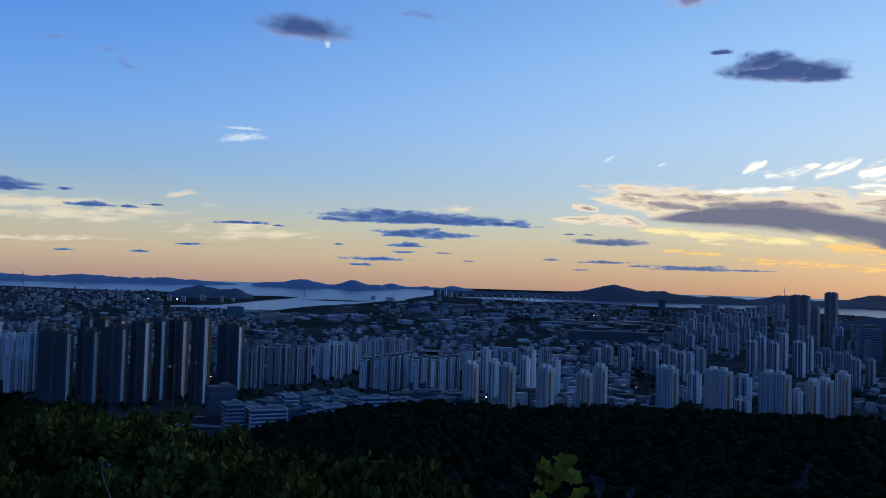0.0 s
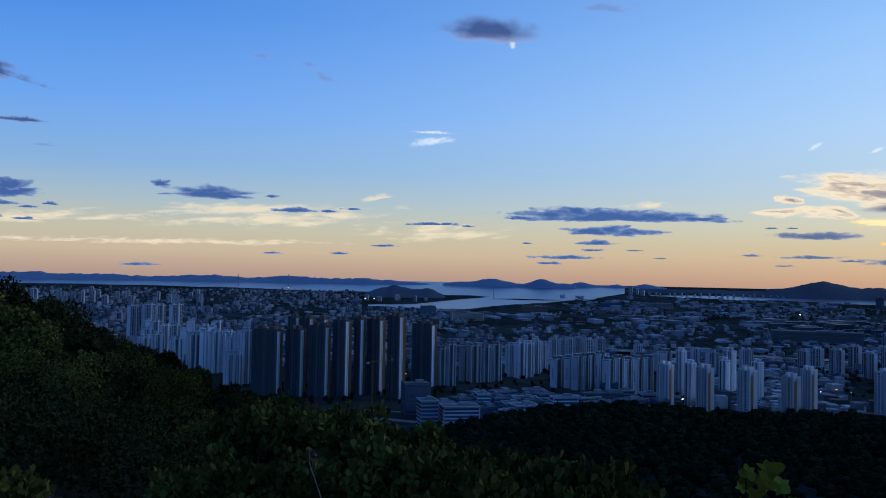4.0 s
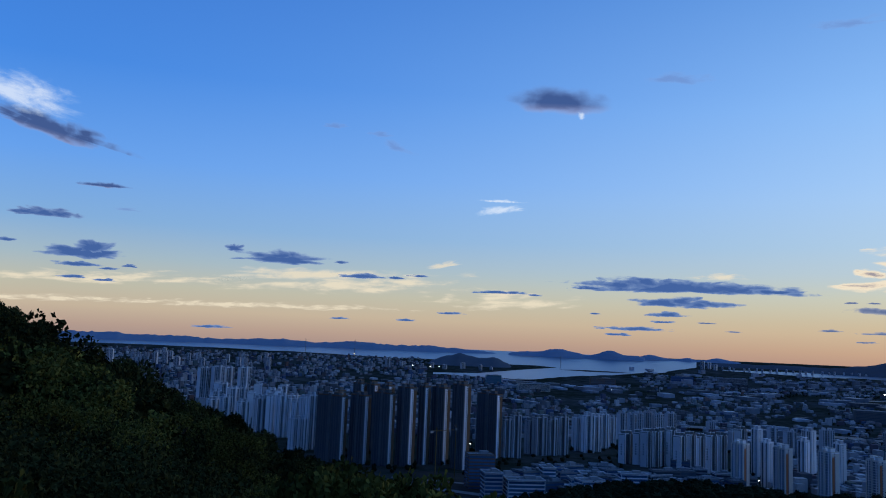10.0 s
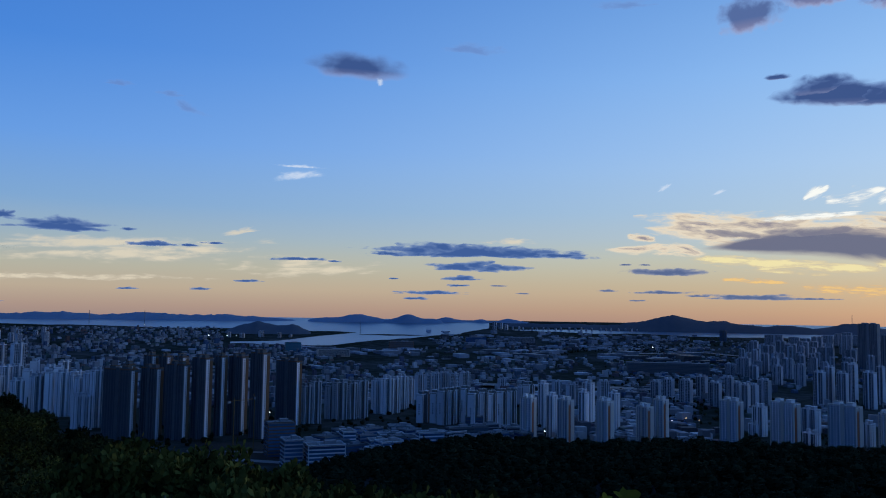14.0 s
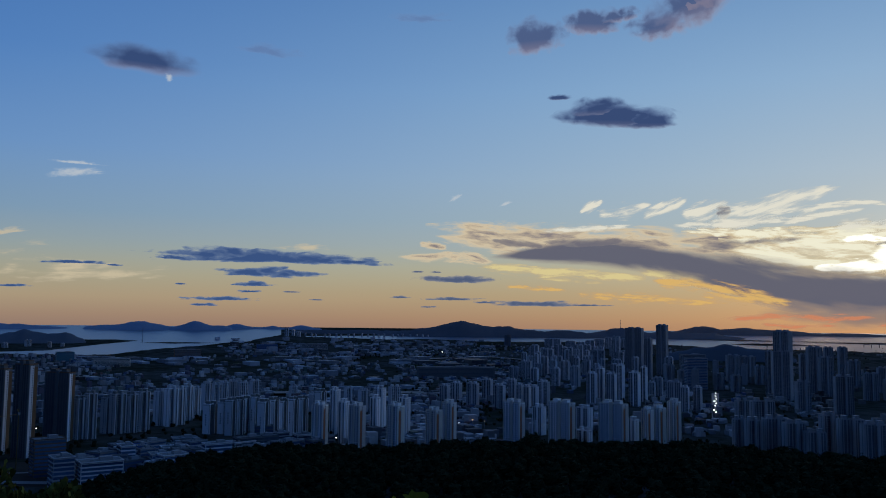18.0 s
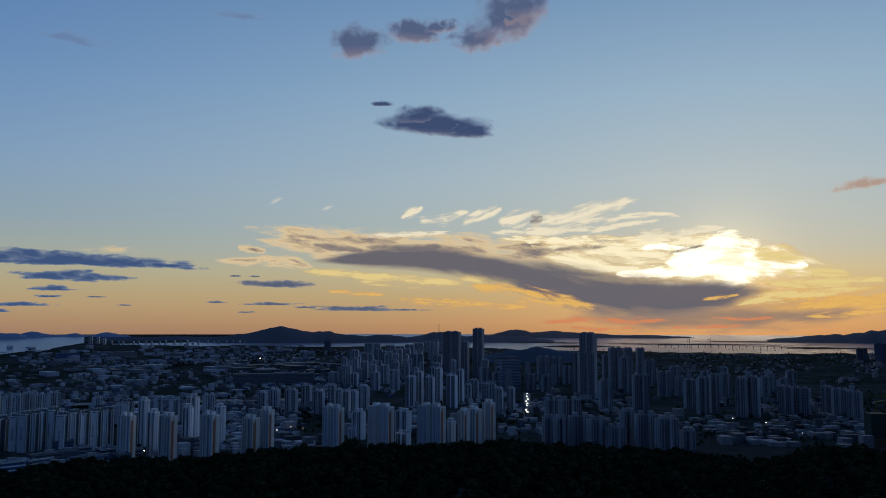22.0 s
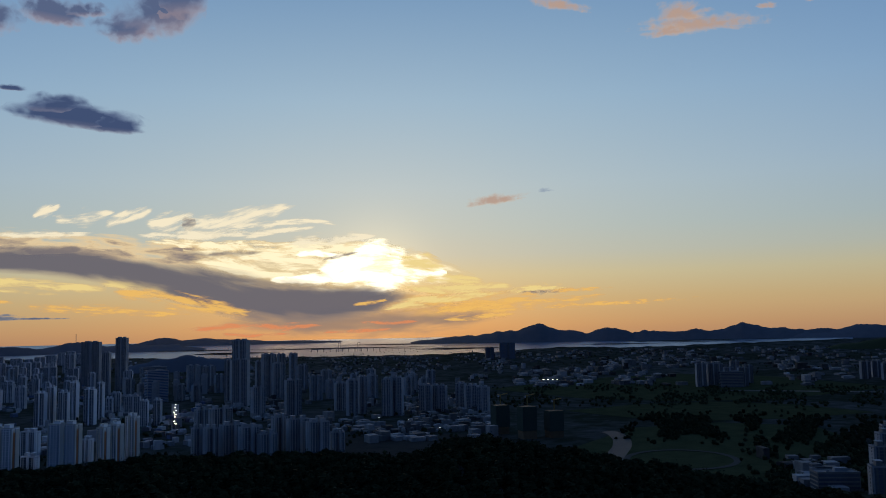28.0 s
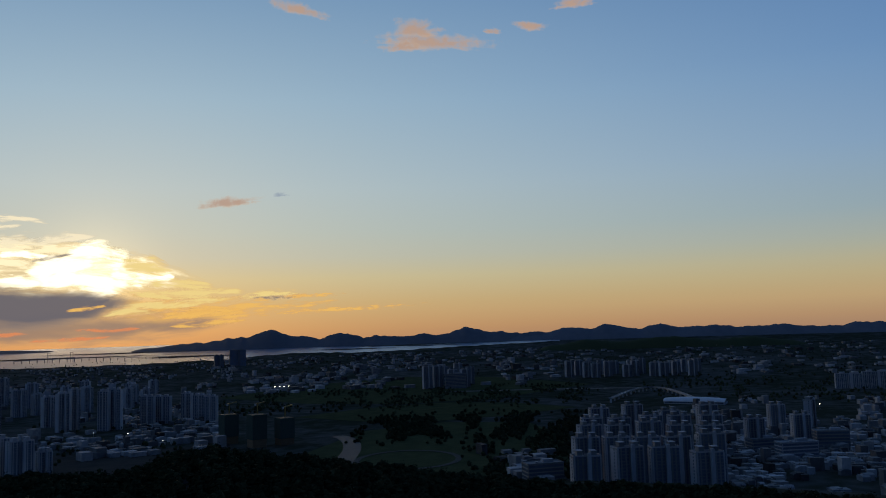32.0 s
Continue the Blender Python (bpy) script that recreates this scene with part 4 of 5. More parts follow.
row(((-20.4, -5.39, 63, 20), (-21, -5.32, 72, 14), (-21.7, -5.36, 62, 18), (-22.3, -5.04, 74, 14), (-23.2, -5.4, 66, 21), (-23.8, -5.08, 72, 12)),
    "white", 14, -25, "tall slim white apartment tower", "tall white estate")
row(((-23.2, -3.03, 149, 64), (-24.1, -3.65, 121, 21), (-25, -3.31, 161, 35), (-31.6, -4.38, 102, 15), (-32.4, -4.65, 151, 37), (-32.4, -4.68, 106, 36)),
    "grey", 24, -20, "very tall dark glass residential tower", "landmark towers")
row(((-25.4, -3.43, 60, 26), (-25.7, -4.94, 38, 32), (-26.4, -5.71, 46, 14), (-27.2, -5.65, 46, 14), (-24.3, -4.73, 31, 16), (-24.7, -4.7, 41, 20)),
    "pale", 13, -15, "white slab block by the avenue", "white blocks by the avenue")
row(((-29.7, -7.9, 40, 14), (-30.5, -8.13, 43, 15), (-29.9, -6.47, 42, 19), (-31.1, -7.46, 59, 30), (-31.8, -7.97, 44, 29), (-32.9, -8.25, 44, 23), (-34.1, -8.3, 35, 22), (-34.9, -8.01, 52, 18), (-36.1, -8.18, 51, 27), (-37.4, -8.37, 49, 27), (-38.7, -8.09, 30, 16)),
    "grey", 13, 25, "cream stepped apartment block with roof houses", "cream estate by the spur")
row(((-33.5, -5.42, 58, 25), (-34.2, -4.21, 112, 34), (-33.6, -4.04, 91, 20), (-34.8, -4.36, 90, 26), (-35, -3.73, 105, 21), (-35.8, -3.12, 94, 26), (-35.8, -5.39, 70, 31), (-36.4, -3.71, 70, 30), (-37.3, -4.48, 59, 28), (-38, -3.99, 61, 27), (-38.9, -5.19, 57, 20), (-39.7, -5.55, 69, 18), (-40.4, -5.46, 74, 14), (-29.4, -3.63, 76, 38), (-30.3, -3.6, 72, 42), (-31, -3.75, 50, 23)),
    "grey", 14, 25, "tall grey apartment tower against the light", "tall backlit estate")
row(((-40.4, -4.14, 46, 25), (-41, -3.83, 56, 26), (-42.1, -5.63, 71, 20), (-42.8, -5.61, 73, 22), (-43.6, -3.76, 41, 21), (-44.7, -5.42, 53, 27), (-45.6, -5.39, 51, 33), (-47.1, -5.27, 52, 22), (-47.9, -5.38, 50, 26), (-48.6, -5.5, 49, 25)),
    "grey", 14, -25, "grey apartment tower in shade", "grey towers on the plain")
estate("pale", 11, -15.6, -23.4, -3.6, -3.4, 48, 22, 14, -25, "hazy grey apartment tower", "far grey estate", 4, .42, .2, .3)
estate("grey", 5, -24.6, -29.8, -4.4, -4.2, 40, 22, 14, 30, "grey mid-rise apartment tower", "grey blocks round the avenue", 3, .4, .35, .35)
estate("grey", 6, -38, -45, -4.3, -4.4, 46, 22, 13, 30, "grey mid-rise apartment tower", "grey estate on the plain", 2, .35, .2, .4)
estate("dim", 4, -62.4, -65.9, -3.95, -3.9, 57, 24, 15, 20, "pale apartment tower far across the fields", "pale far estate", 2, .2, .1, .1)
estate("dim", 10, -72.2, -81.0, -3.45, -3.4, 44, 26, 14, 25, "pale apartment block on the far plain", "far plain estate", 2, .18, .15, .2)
estate("pale", 8, 21.5, 13.6, -1.85, -1.8, 36, 30, 18, -20, "hazy apartment block on the harbour peninsula", "harbour peninsula blocks", 1, .1, .3, .3)
row(((-49.1, -1.98, 64, 46), (-50.3, -1.97, 87, 86)), "glass", 30, 8, "dark tower block by the shore", "shore towers")
estate("glass", 1, -14.5, -15.0, -1.58, -1.58, 78, 46, 30, 0, "lone dark tower block by the bay", "shore towers")
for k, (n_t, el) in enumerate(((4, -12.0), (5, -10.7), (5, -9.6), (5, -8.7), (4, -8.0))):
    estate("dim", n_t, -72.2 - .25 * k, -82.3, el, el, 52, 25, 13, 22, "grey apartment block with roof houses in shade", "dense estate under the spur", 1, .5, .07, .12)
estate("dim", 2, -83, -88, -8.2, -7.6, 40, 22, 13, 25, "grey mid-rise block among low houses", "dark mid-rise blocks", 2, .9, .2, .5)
estate("grey", 2, -89, -92, -4.3, -4.3, 36, 60, 16, 10, "long grey slab block far off", "far slab blocks")
estate("pale", 13, 42, 29, -2.3, -2.2, 56, 30, 20, -20, "hazy far apartment tower", "far left estate", 2, .35, .3, .6)
estate("white", 24, 0.5, -9.5, -1.07, -1.06, 66, 40, 24, -20, "hazy apartment tower of the far shore town", "far shore town", 1, .05, .2, .12)


# ---------------------------------------------------------------- low city
def office(az, el, w, d, h, turn, wall, glass, label):
    """Low office block: wall core, window band per floor, roof slab and plant boxes."""
    p, s = spot(az, el)
    root = new("office_building")
    floors = max(2, round(h / 4))
    ph = h / floors
    boxes("wall", [(0, 0, -3, w, d, h + 3)], wall, root)
    for f in range(floors):
        boxes("window_band", [(0, q * d / 2, f * ph + 1.0, w * 0.96, 0.4, ph * 0.62) for q in (-1, 1)] + [(q * w / 2, 0, f * ph + 1.0, 0.4, d * 0.96, ph * 0.62) for q in (-1, 1)], glass, root)
    boxes("roof", [(0, 0, h, w + 0.8, d + 0.8, 0.6)], ROOFGREY, root)
    boxes("parapet", [(0, q * d / 2, h + .6, w + .8, .4, .9) for q in (-1, 1)] + [(q * w / 2, 0, h + .6, .4, d - .4, .9) for q in (-1, 1)], wall, root)
    boxes("plant_room", [(w * 0.15, d * 0.1, h + 0.6, w * 0.3, d * 0.35, 3.2)], GREY, root)
    boxes("air_conditioner", [(-w * 0.2, -d * 0.15, h + 0.6, 3, 2, 1.6)], STEEL, root)
    root.matrix_world = Matrix.Translation(p) @ pose(0, 0, 0, 0, 0, az + turn) @ Matrix.Scale(s, 4)
    return tagged(root, label, "office building", "business district")


for az, el, h, w, wall, label in ((14.6, -9.53, 38, 31, BROWN, "brown office block under construction"), (13.8, -10.48, 32, 19, PALE, "grey office block with blue window bands"),
                                  (11.6, -10.51, 27, 39, WHITE, "wide white office block with blue window bands"), (10.1, -9.56, 28, 15, WHITE, "white office block with window bands"),
                                  (9.2, -9.34, 24, 12, BLUEWALL, "narrow blue office block among others"), (8.1, -9.71, 20, 19, CREAM, "cream office block with a flat roof"),
                                  (6.8, -9.4, 20, 17, SLATE, "dark office block among workshops"), (5.7, -9.09, 13, 12, WHITE, "small white workshop block"),
                                  (4.5, -8.62, 12, 25, PALE, "long pale workshop block"), (8.0, -10.12, 12, 35, WHITE, "long low white block at the foot of the woods"),
                                  (2.7, -8.96, 9, 21, WHITE, "low white block at the foot of the woods"), (9.6, -10.23, 8, 13, WHITE, "small white shop block by the woods")):
    office(az, el, w, 24, h, 12, wall, GLASSBLUE, label)
for i in range(46):
    az = rng.uniform(13.5, -4.5)
    el = rng.uniform(-10.2, -8.35) + (0.5 if az < 2 else 0)
    office(az, el, rng.uniform(16, 34), rng.uniform(14, 24), rng.uniform(9, 24), rng.uniform(0, 40), rng.choice((GREY, SLATE, PALE, SLATE, WHITE, GREY)), rng.choice((GLASS, GLASSBLUE)),
           rng.choice(("low white office block with window bands", "low office and workshop block on a street")))


def lowrise(name, n, az0, az1, el0, el1, hs, sizes, material, label, seed, turn=25, open_land=-0.12):
    """Many small buildings that nobody could count."""
    r = random.Random(seed)
    verts, faces = [], []
    for i in range(n):
        az, el = r.uniform(az0, az1), -math.exp(r.uniform(math.log(-el0), math.log(-el1)))
        if noise.fractal((az * 0.45, 3.2 * math.log(-el) + seed, 0.3), 0.8, 2.1, 3) < open_land:
            continue
        p, s = spot(az, el)
        w, d, h = r.uniform(*sizes) * s, r.uniform(*sizes) * s * 0.7, r.uniform(*hs) * s * (1 if r.random() < 0.9 else 2)
        a = radians(az + turn + r.choice((0, 90)) + r.uniform(-6, 6))
        c, q = math.cos(a), math.sin(a)
        k = len(verts)
        lip = 0.94
        for zz, f in ((-2 * s, 1), (h, 1), (h + 0.3 * h * (h < 6 * s), 0.55 if h < 6 * s else lip)):
            for sx, sy in ((-1, -1), (1, -1), (1, 1), (-1, 1)):
                x, y = sx * w / 2 * f, sy * d / 2 * (f if h >= 6 * s else 1)
                verts.append((p.x + c * x - q * y, p.y + q * x + c * y, p.z + zz))
        for lv in (0, 4):
            faces += [(k + lv + j, k + lv + (j + 1) % 4, k + lv + 4 + (j + 1) % 4, k + lv + 4 + j) for j in range(4)]
        faces.append((k + 8, k + 9, k + 10, k + 11))
    return tagged(sheet(name, verts, faces, material), label, "buildings", kind="stuff")


lowrise("low_rise_houses", 6200, 50, 13, -6.4, -2.38, (5, 13), (8, 19), LOWRISE, "dense low houses and shops of the old town", 1, open_land=-0.3)
lowrise("workshops", 260, 28, -10, -5.8, -2.6, (4, 9), (18, 48), SHEDROOF, "pale workshop roofs in the industrial district", 2)
lowrise("low_rise_houses", 2100, 14, -15, -6.2, -2.4, (4, 9), (7, 18), LOWRISE, "low industrial buildings on the plain", 3)
lowrise("low_rise_houses", 500, 4, -15, -2.4, -1.6, (4, 9), (9, 22), LOWRISE, "low harbour buildings on the plain", 31)
lowrise("warehouses", 60, 14, -14, -3.0, -2.45, (6, 14), (40, 110), SHEDROOF, "large harbour warehouses and factory sheds", 4)
lowrise("low_rise_houses", 1700, 46, 18.5, -2.4, -1.2, (6, 14), (10, 24), LOWRISE, "hazy far town on the shore", 5, open_land=-0.4)
lowrise("low_rise_houses", 2200, -8, -30, -7.2, -1.5, (4, 9), (7, 16), LOWRISE, "low houses between apartment estates", 6)
lowrise("low_rise_houses", 300, -4, -14.5, -8.3, -6.2, (4, 10), (10, 26), LOWRISE, "low houses at the foot of the towers", 16)
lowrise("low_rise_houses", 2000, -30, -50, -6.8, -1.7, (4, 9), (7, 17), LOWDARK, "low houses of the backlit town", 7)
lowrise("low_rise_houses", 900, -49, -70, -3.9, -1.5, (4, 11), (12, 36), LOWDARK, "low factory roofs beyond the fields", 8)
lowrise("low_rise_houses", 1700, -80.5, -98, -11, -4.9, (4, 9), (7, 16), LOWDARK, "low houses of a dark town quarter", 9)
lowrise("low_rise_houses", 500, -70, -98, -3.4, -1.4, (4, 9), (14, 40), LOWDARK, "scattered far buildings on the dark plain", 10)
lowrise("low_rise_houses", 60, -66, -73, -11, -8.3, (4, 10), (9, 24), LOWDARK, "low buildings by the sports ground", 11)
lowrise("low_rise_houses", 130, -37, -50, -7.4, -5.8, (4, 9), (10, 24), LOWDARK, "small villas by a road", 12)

office(-11.2, -3.75, 230, 60, 30, 5, SLATE, GLASS, "very long dark factory hall with a lit base")
office(1.5, -2.05, 110, 60, 34, 5, BLUEWALL, GLASSBLUE, "wide blue factory hall at the harbour")
office(-1.6, -1.95, 150, 60, 30, 5, GREY, GLASS, "wide grey factory hall at the harbour")
office(6.6, -2.5, 110, 60, 34, 5, BROWN, GLASS, "rust-brown port building by the bay")
office(13.9, -2.75, 60, 40, 38, 8, TEAL, GLASSBLUE, "teal glass office block in the old town")
office(11.2, -3.0, 120, 50, 24, 8, CREAM, GLASS, "cream market hall in the old town")
office(-26.9, -3.15, 80, 40, 62, 15, GREY, GLASS, "broad grey office tower behind the estates")
office(-27.1, -4.2, 52, 30, 78, 15, GREY, GLASSBLUE, "broad banded office tower by the avenue")
office(-64.8, -3.95, 60, 30, 40, 10, DIM, GLASS, "white office block across the fields")
office(-70.5, -10.2, 40, 22, 20, 20, DIM, GLASS, "low grey school block by the sports ground")
office(-86.5, -8.6, 46, 18, 20, 30, GREY, GLASS, "long white apartment block in a dark quarter")
office(-84.6, -8.2, 40, 18, 16, 30, DIM, GLASS, "long grey block in a dark quarter")
office(-88.5, -8.0, 40, 18, 24, 20, DIM, GLASS, "long grey block in a dark quarter")

# domed station hall with arched roof
hall = new("station_hall")
p, s = spot(-80.6, -5.25)
verts, faces = [], []
for i in range(21):
    u = i / 20 * 2 - 1
    for j in range(9):
        th = math.pi * j / 8
        verts.append((u * 62, math.cos(th) * 15, 5 + math.sin(th) * (9 - 3 * u * u)))
faces = [(i * 9 + j, i * 9 + j + 1, (i + 1) * 9 + j + 1, (i + 1) * 9 + j) for i in range(20) for j in range(8)]
o = sheet("arched_roof", verts, faces, PALE, True)
o.parent = hall
boxes("wall", [(0, 0, 0, 122, 28, 6)], GREY, hall)
boxes("window_band", [(0, q * 14.1, 2, 116, .4, 2.2) for q in (-1, 1)], GLASS, hall)
hall.matrix_world = Matrix.Translation(p) @ pose(0, 0, 0, 0, 0, -80.6 - 14)
tagged(hall, "long railway station hall with a pale arched roof", "station")

# curved viaduct on piers
via = new("viaduct")
for i in range(26):
    k = i / 25
    a0 = spot(-75.2 - 6.6 * k, -5.15 + 0.75 * math.sin(math.pi * min(1, k * 1.25)))[0]
    a1 = spot(-75.2 - 6.6 * (k + .04), -5.15 + 0.75 * math.sin(math.pi * min(1, (k + .04) * 1.25)))[0]
    d = a1 - a0
    yaw = math.degrees(math.atan2(d.y, d.x))
    o = boxes("deck_span", [(0, 0, 8, d.length * 1.04, 9, 1.6), (0, -4.3, 9.6, d.length, .4, 1), (0, 4.3, 9.6, d.length, .4, 1)], PALEROAD, via)
    o.matrix_world = Matrix.Translation((a0 + a1) / 2) @ pose(0, 0, 0, 0, 0, yaw)
    o = boxes("pier", [(0, 0, -1, 2, 4, 9)], GREY, via)
    o.matrix_world = Matrix.Translation(a0) @ pose(0, 0, 0, 0, 0, yaw)
tagged(via, "pale curved road viaduct on piers", "viaduct")

lowrise("harbour_halls", 420, 5, -14, -2.35, -1.28, (5, 15), (20, 60), SHEDROOF, "pale halls and stacks of the harbour district", 21)
# roads, fields, open land
strip("road", 12, -12, -5.0, -4.85, PALEROAD, "pale elevated road across the plain", "road", 50, 5.0)
strip("road", 8, -3, -8.35, -8.2, PALEROAD, "pale city street", "road", 30, 0.5)
strip("road", -28.05, -28.5, -6.3, -4.4, PALEROAD, "straight avenue shining between towers", "road", 6, 0.6)


def lane(name, line, width, material, label, category, lift=0.6, closed=False):
    """A ribbon over the plain along sight lines, smoothed between its knots."""
    pts = [spot(a, e)[0] for a, e in line]
    if not closed:
        pts = [pts[0]] + pts + [pts[-1]]
    fine, n = [], len(pts)
    for i in range(n if closed else n - 3):
        a, b2, c, d = (pts[(i + k) % n] for k in range(4))
        for s in range(8):
            u = s / 8
            fine.append(0.5 * (2 * b2 + (c - a) * u + (2 * a - 5 * b2 + 4 * c - d) * u * u + (3 * b2 - a - 3 * c + d) * u ** 3))
    verts, m = [], len(fine)
    for i, p in enumerate(fine):
        q = fine[(i + 1) % m] - fine[i - 1] if closed or 0 < i < m - 1 else (fine[1] - p if i == 0 else p - fine[i - 1])
        side = Vector((-q.y, q.x, 0)).normalized() * width / 2
        verts += [p + side + Vector((0, 0, lift)), p - side + Vector((0, 0, lift))]
    faces = [(2 * i, 2 * i + 1, (2 * i + 3) % (2 * m), (2 * i + 2) % (2 * m)) for i in range(m if closed else m - 1)]
    return tagged(sheet(name, verts, faces, material), label, category, kind="structure")


lane("road", ((-56.7, -6.86), (-57.27, -7), (-57.69, -7.34), (-57.73, -7.79), (-57.36, -8.29), (-56.97, -8.79), (-56.65, -9.37)), 26, ASPHALT, "wide grey winding road between trees", "road")
oval = [(-61.45 - 3.45 * math.cos(k * math.pi / 8), -8.6 + 0.6 * math.sin(k * math.pi / 8)) for k in range(16)]
lane("running_track", oval, 8, PATH, "grey oval running track round a pitch", "track", 0.8, True)
strip("road", -64, -78, -4.23, -4.17, ASPHALT, "grey country road", "road", 40, 0.7)
strip("field", -53, -75, (-8.4, -10.2, -10.6, -10.5, -8.2), (-8.4, -6.6, -6.2, -6.3, -8.2), FIELD, "dark rough grassland", "field", 24, 0.2)
strip("field", -49, -74, (-4.0, -4.7, -4.9, -4.7, -3.9), (-4.0, -3.4, -3.1, -3.3, -3.9), FIELD, "dark rough grassland", "field", 24, 0.4)
strip("field", -57.5, -65.5, (-8.8, -9.2, -9.2, -8.8), (-8.5, -8.1, -8.1, -8.5), FIELD, "oval grass sports ground", "field", 24, 0.5)
strip("field", -54, -73, (-5.5, -6.0, -6.1, -5.9, -5.4), (-5.5, -5.1, -4.9, -5.0, -5.4), FIELD, "dark green meadow", "field", 24, 0.5)
strip("field", -8.4, -14.2, -3.5, -2.95, FIELD, "dark green park land", "field", 24, 0.9)
strip("bare_land", -37.5, -50, (-8.6, -8.2), (-6.9, -7.0), BARE, "bare brown building land", "field", 24, 0.5)

strip("bare_land", 20, 13.5, (-10.0, -10.2), (-8.6, -8.7), BARE, "dark cleared site before the slate towers", "field", 16, 0.4)
strip("road", 20.5, 13.8, (-9.15, -9.45), (-9.08, -9.36), PALEROAD, "pale road round a cleared site", "road", 16, 0.8)
strip("road", 18.5, 13.6, (-9.75, -10.15), (-9.6, -9.98), PALEROAD, "pale road round a cleared site", "road", 16, 0.8)
strip("road", -7, -20, (-2.7, -2.4, -2.9), (-2.62, -2.34, -2.8), PALEROAD, "pale curving motorway over dark land", "road", 40, 3.0)
strip("road", -9, -17, (-3.0, -4.0, -4.4), (-2.93, -3.9, -4.25), PALEROAD, "pale curving motorway over dark land", "road", 40, 3.0)

# bridge on the bay
bp0 = new("bridge")
for i in range(22):
    az = -37.0 - i * 0.42
    p, s = spot(az, -1.3)
    q, _ = spot(az - 0.42, -1.3)
    mid, span = (p + q) / 2, (q - p).length
    rise = 10 * math.exp(-((az + 39.5) / 2.2) ** 2)
    ob = boxes("deck_span", [(0, 0, 9 + rise, span * 1.02, 6, 1.4)], GREY, bp0)
    ob.matrix_world = Matrix.Translation(mid) @ pose(0, 0, 0, 0, 0, az)
    ob = boxes("pier", [(0, 0, -3, 3, 4, 12 + rise)], GREY, bp0)
    ob.matrix_world = Matrix.Translation(p) @ pose(0, 0, 0, 0, 0, az)
for az in (-38.9, -40.2):
    p, s = spot(az, -1.3)
    ob = boxes("pylon", [(-5, 0, 0, 1.6, 2, 42), (5, 0, 0, 1.6, 2, 42), (0, 0, 40, 11, 2, 1.6)], GREY, bp0)
    ob.matrix_world = Matrix.Translation(p) @ pose(0, 0, 0, 0, 0, az)
tagged(bp0, "long grey bridge on piers with two pylons across the bay", "bridge")


# towers wrapped in netting, with cranes
def building_site(az, el, h):
    p, s = spot(az, el)
    root = new("tower_under_construction")
    boxes("wall", [(0, 0, 0, 22, 20, h)], BROWN, root)
    boxes("netting", [(q * 11.4, 0, h * .25, .5, 22, h * .75) for q in (-1, 1)] + [(0, q * 10.4, h * .25, 22, .5, h * .75) for q in (-1, 1)], SCAFFOLD, root, "dark green scaffold netting")
    for f in range(int(h / 6)):
        boxes("floor_slab", [(0, 0, f * 6 + 3, 22.6, 20.6, .4)], BROWN, root)
    root.matrix_world = Matrix.Translation(p) @ pose(0, 0, 0, 0, 0, az + 25)
    tagged(root, "unfinished concrete tower wrapped in dark netting", "building", "building site")
    c = new("tower_crane")
    boxes("mast", [(0, 0, 0, 1.6, 1.6, h + 16)], CRANE, c)
    boxes("jib", [(12, 0, h + 14, 44, 1.2, 1.4)], CRANE, c)
    boxes("counterweight", [(-9, 0, h + 12, 4, 2, 3)], GREY, c)
    c.matrix_world = Matrix.Translation(p) @ pose(0, 0, 0, 0, 0, az + 70) @ pose(17, 5, 0)
    tagged(c, "yellow tower crane beside an unfinished tower", "crane")


for az, el, h in ((-49.7, -6.95, 45), (-51.5, -7.27, 48), (-53.3, -7.2, 40)):
    building_site(az, el, h)
for az, el, h, tn in ((17.6, -9.0, 60, 60), (16.3, -9.1, 66, 110)):
    p, s = spot(az, el)
    c = new("tower_crane")
    boxes("mast", [(0, 0, 0, 0.9, 0.9, h)], CRANE, c)
    boxes("jib", [(10, 0, h - 4, 40, .6, .7)], CRANE, c)
    boxes("counterweight", [(-8, 0, h - 6, 4, 2, 2.5)], GREY, c)
    c.matrix_world = Matrix.Translation(p) @ pose(0, 0, 0, 0, 0, tn)
    tagged(c, "slender yellow tower crane on a cleared site", "crane")


def mast(az, el, h, label):
    p, s = spot(az, el)
    root = new("lattice_mast")
    for q in ((-1, -1), (1, -1), (1, 1), (-1, 1)):
        bm = bmesh.new()
        bmesh.ops.create_cone(bm, segments=6, radius1=0.9, radius2=0.5, depth=h, cap_ends=True, matrix=Matrix.Translation((q[0] * 2, q[1] * 2, h / 2)))
        part("leg", bm, STEEL, root)
    for f in range(6):
        boxes("cross_arm", [(0, 0, h * (f + 1) / 6.2, 5 if f < 4 else 16, 5 if f < 4 else 1.5, .8)], STEEL, root)
    root.matrix_world = Matrix.Translation(p) @ Matrix.Scale(max(s, .3), 4)
    return tagged(root, label, "mast")


mast(26.7, -1.0, 140, "tall power line pylon by the sea")
mast(23.4, -1.0, 150, "tall power line pylon by the sea")
mast(9.4, -1.5, 100, "tall light mast at the harbour")
mast(-22.3, -0.9, 210, "tall steel mast on a hill crest")

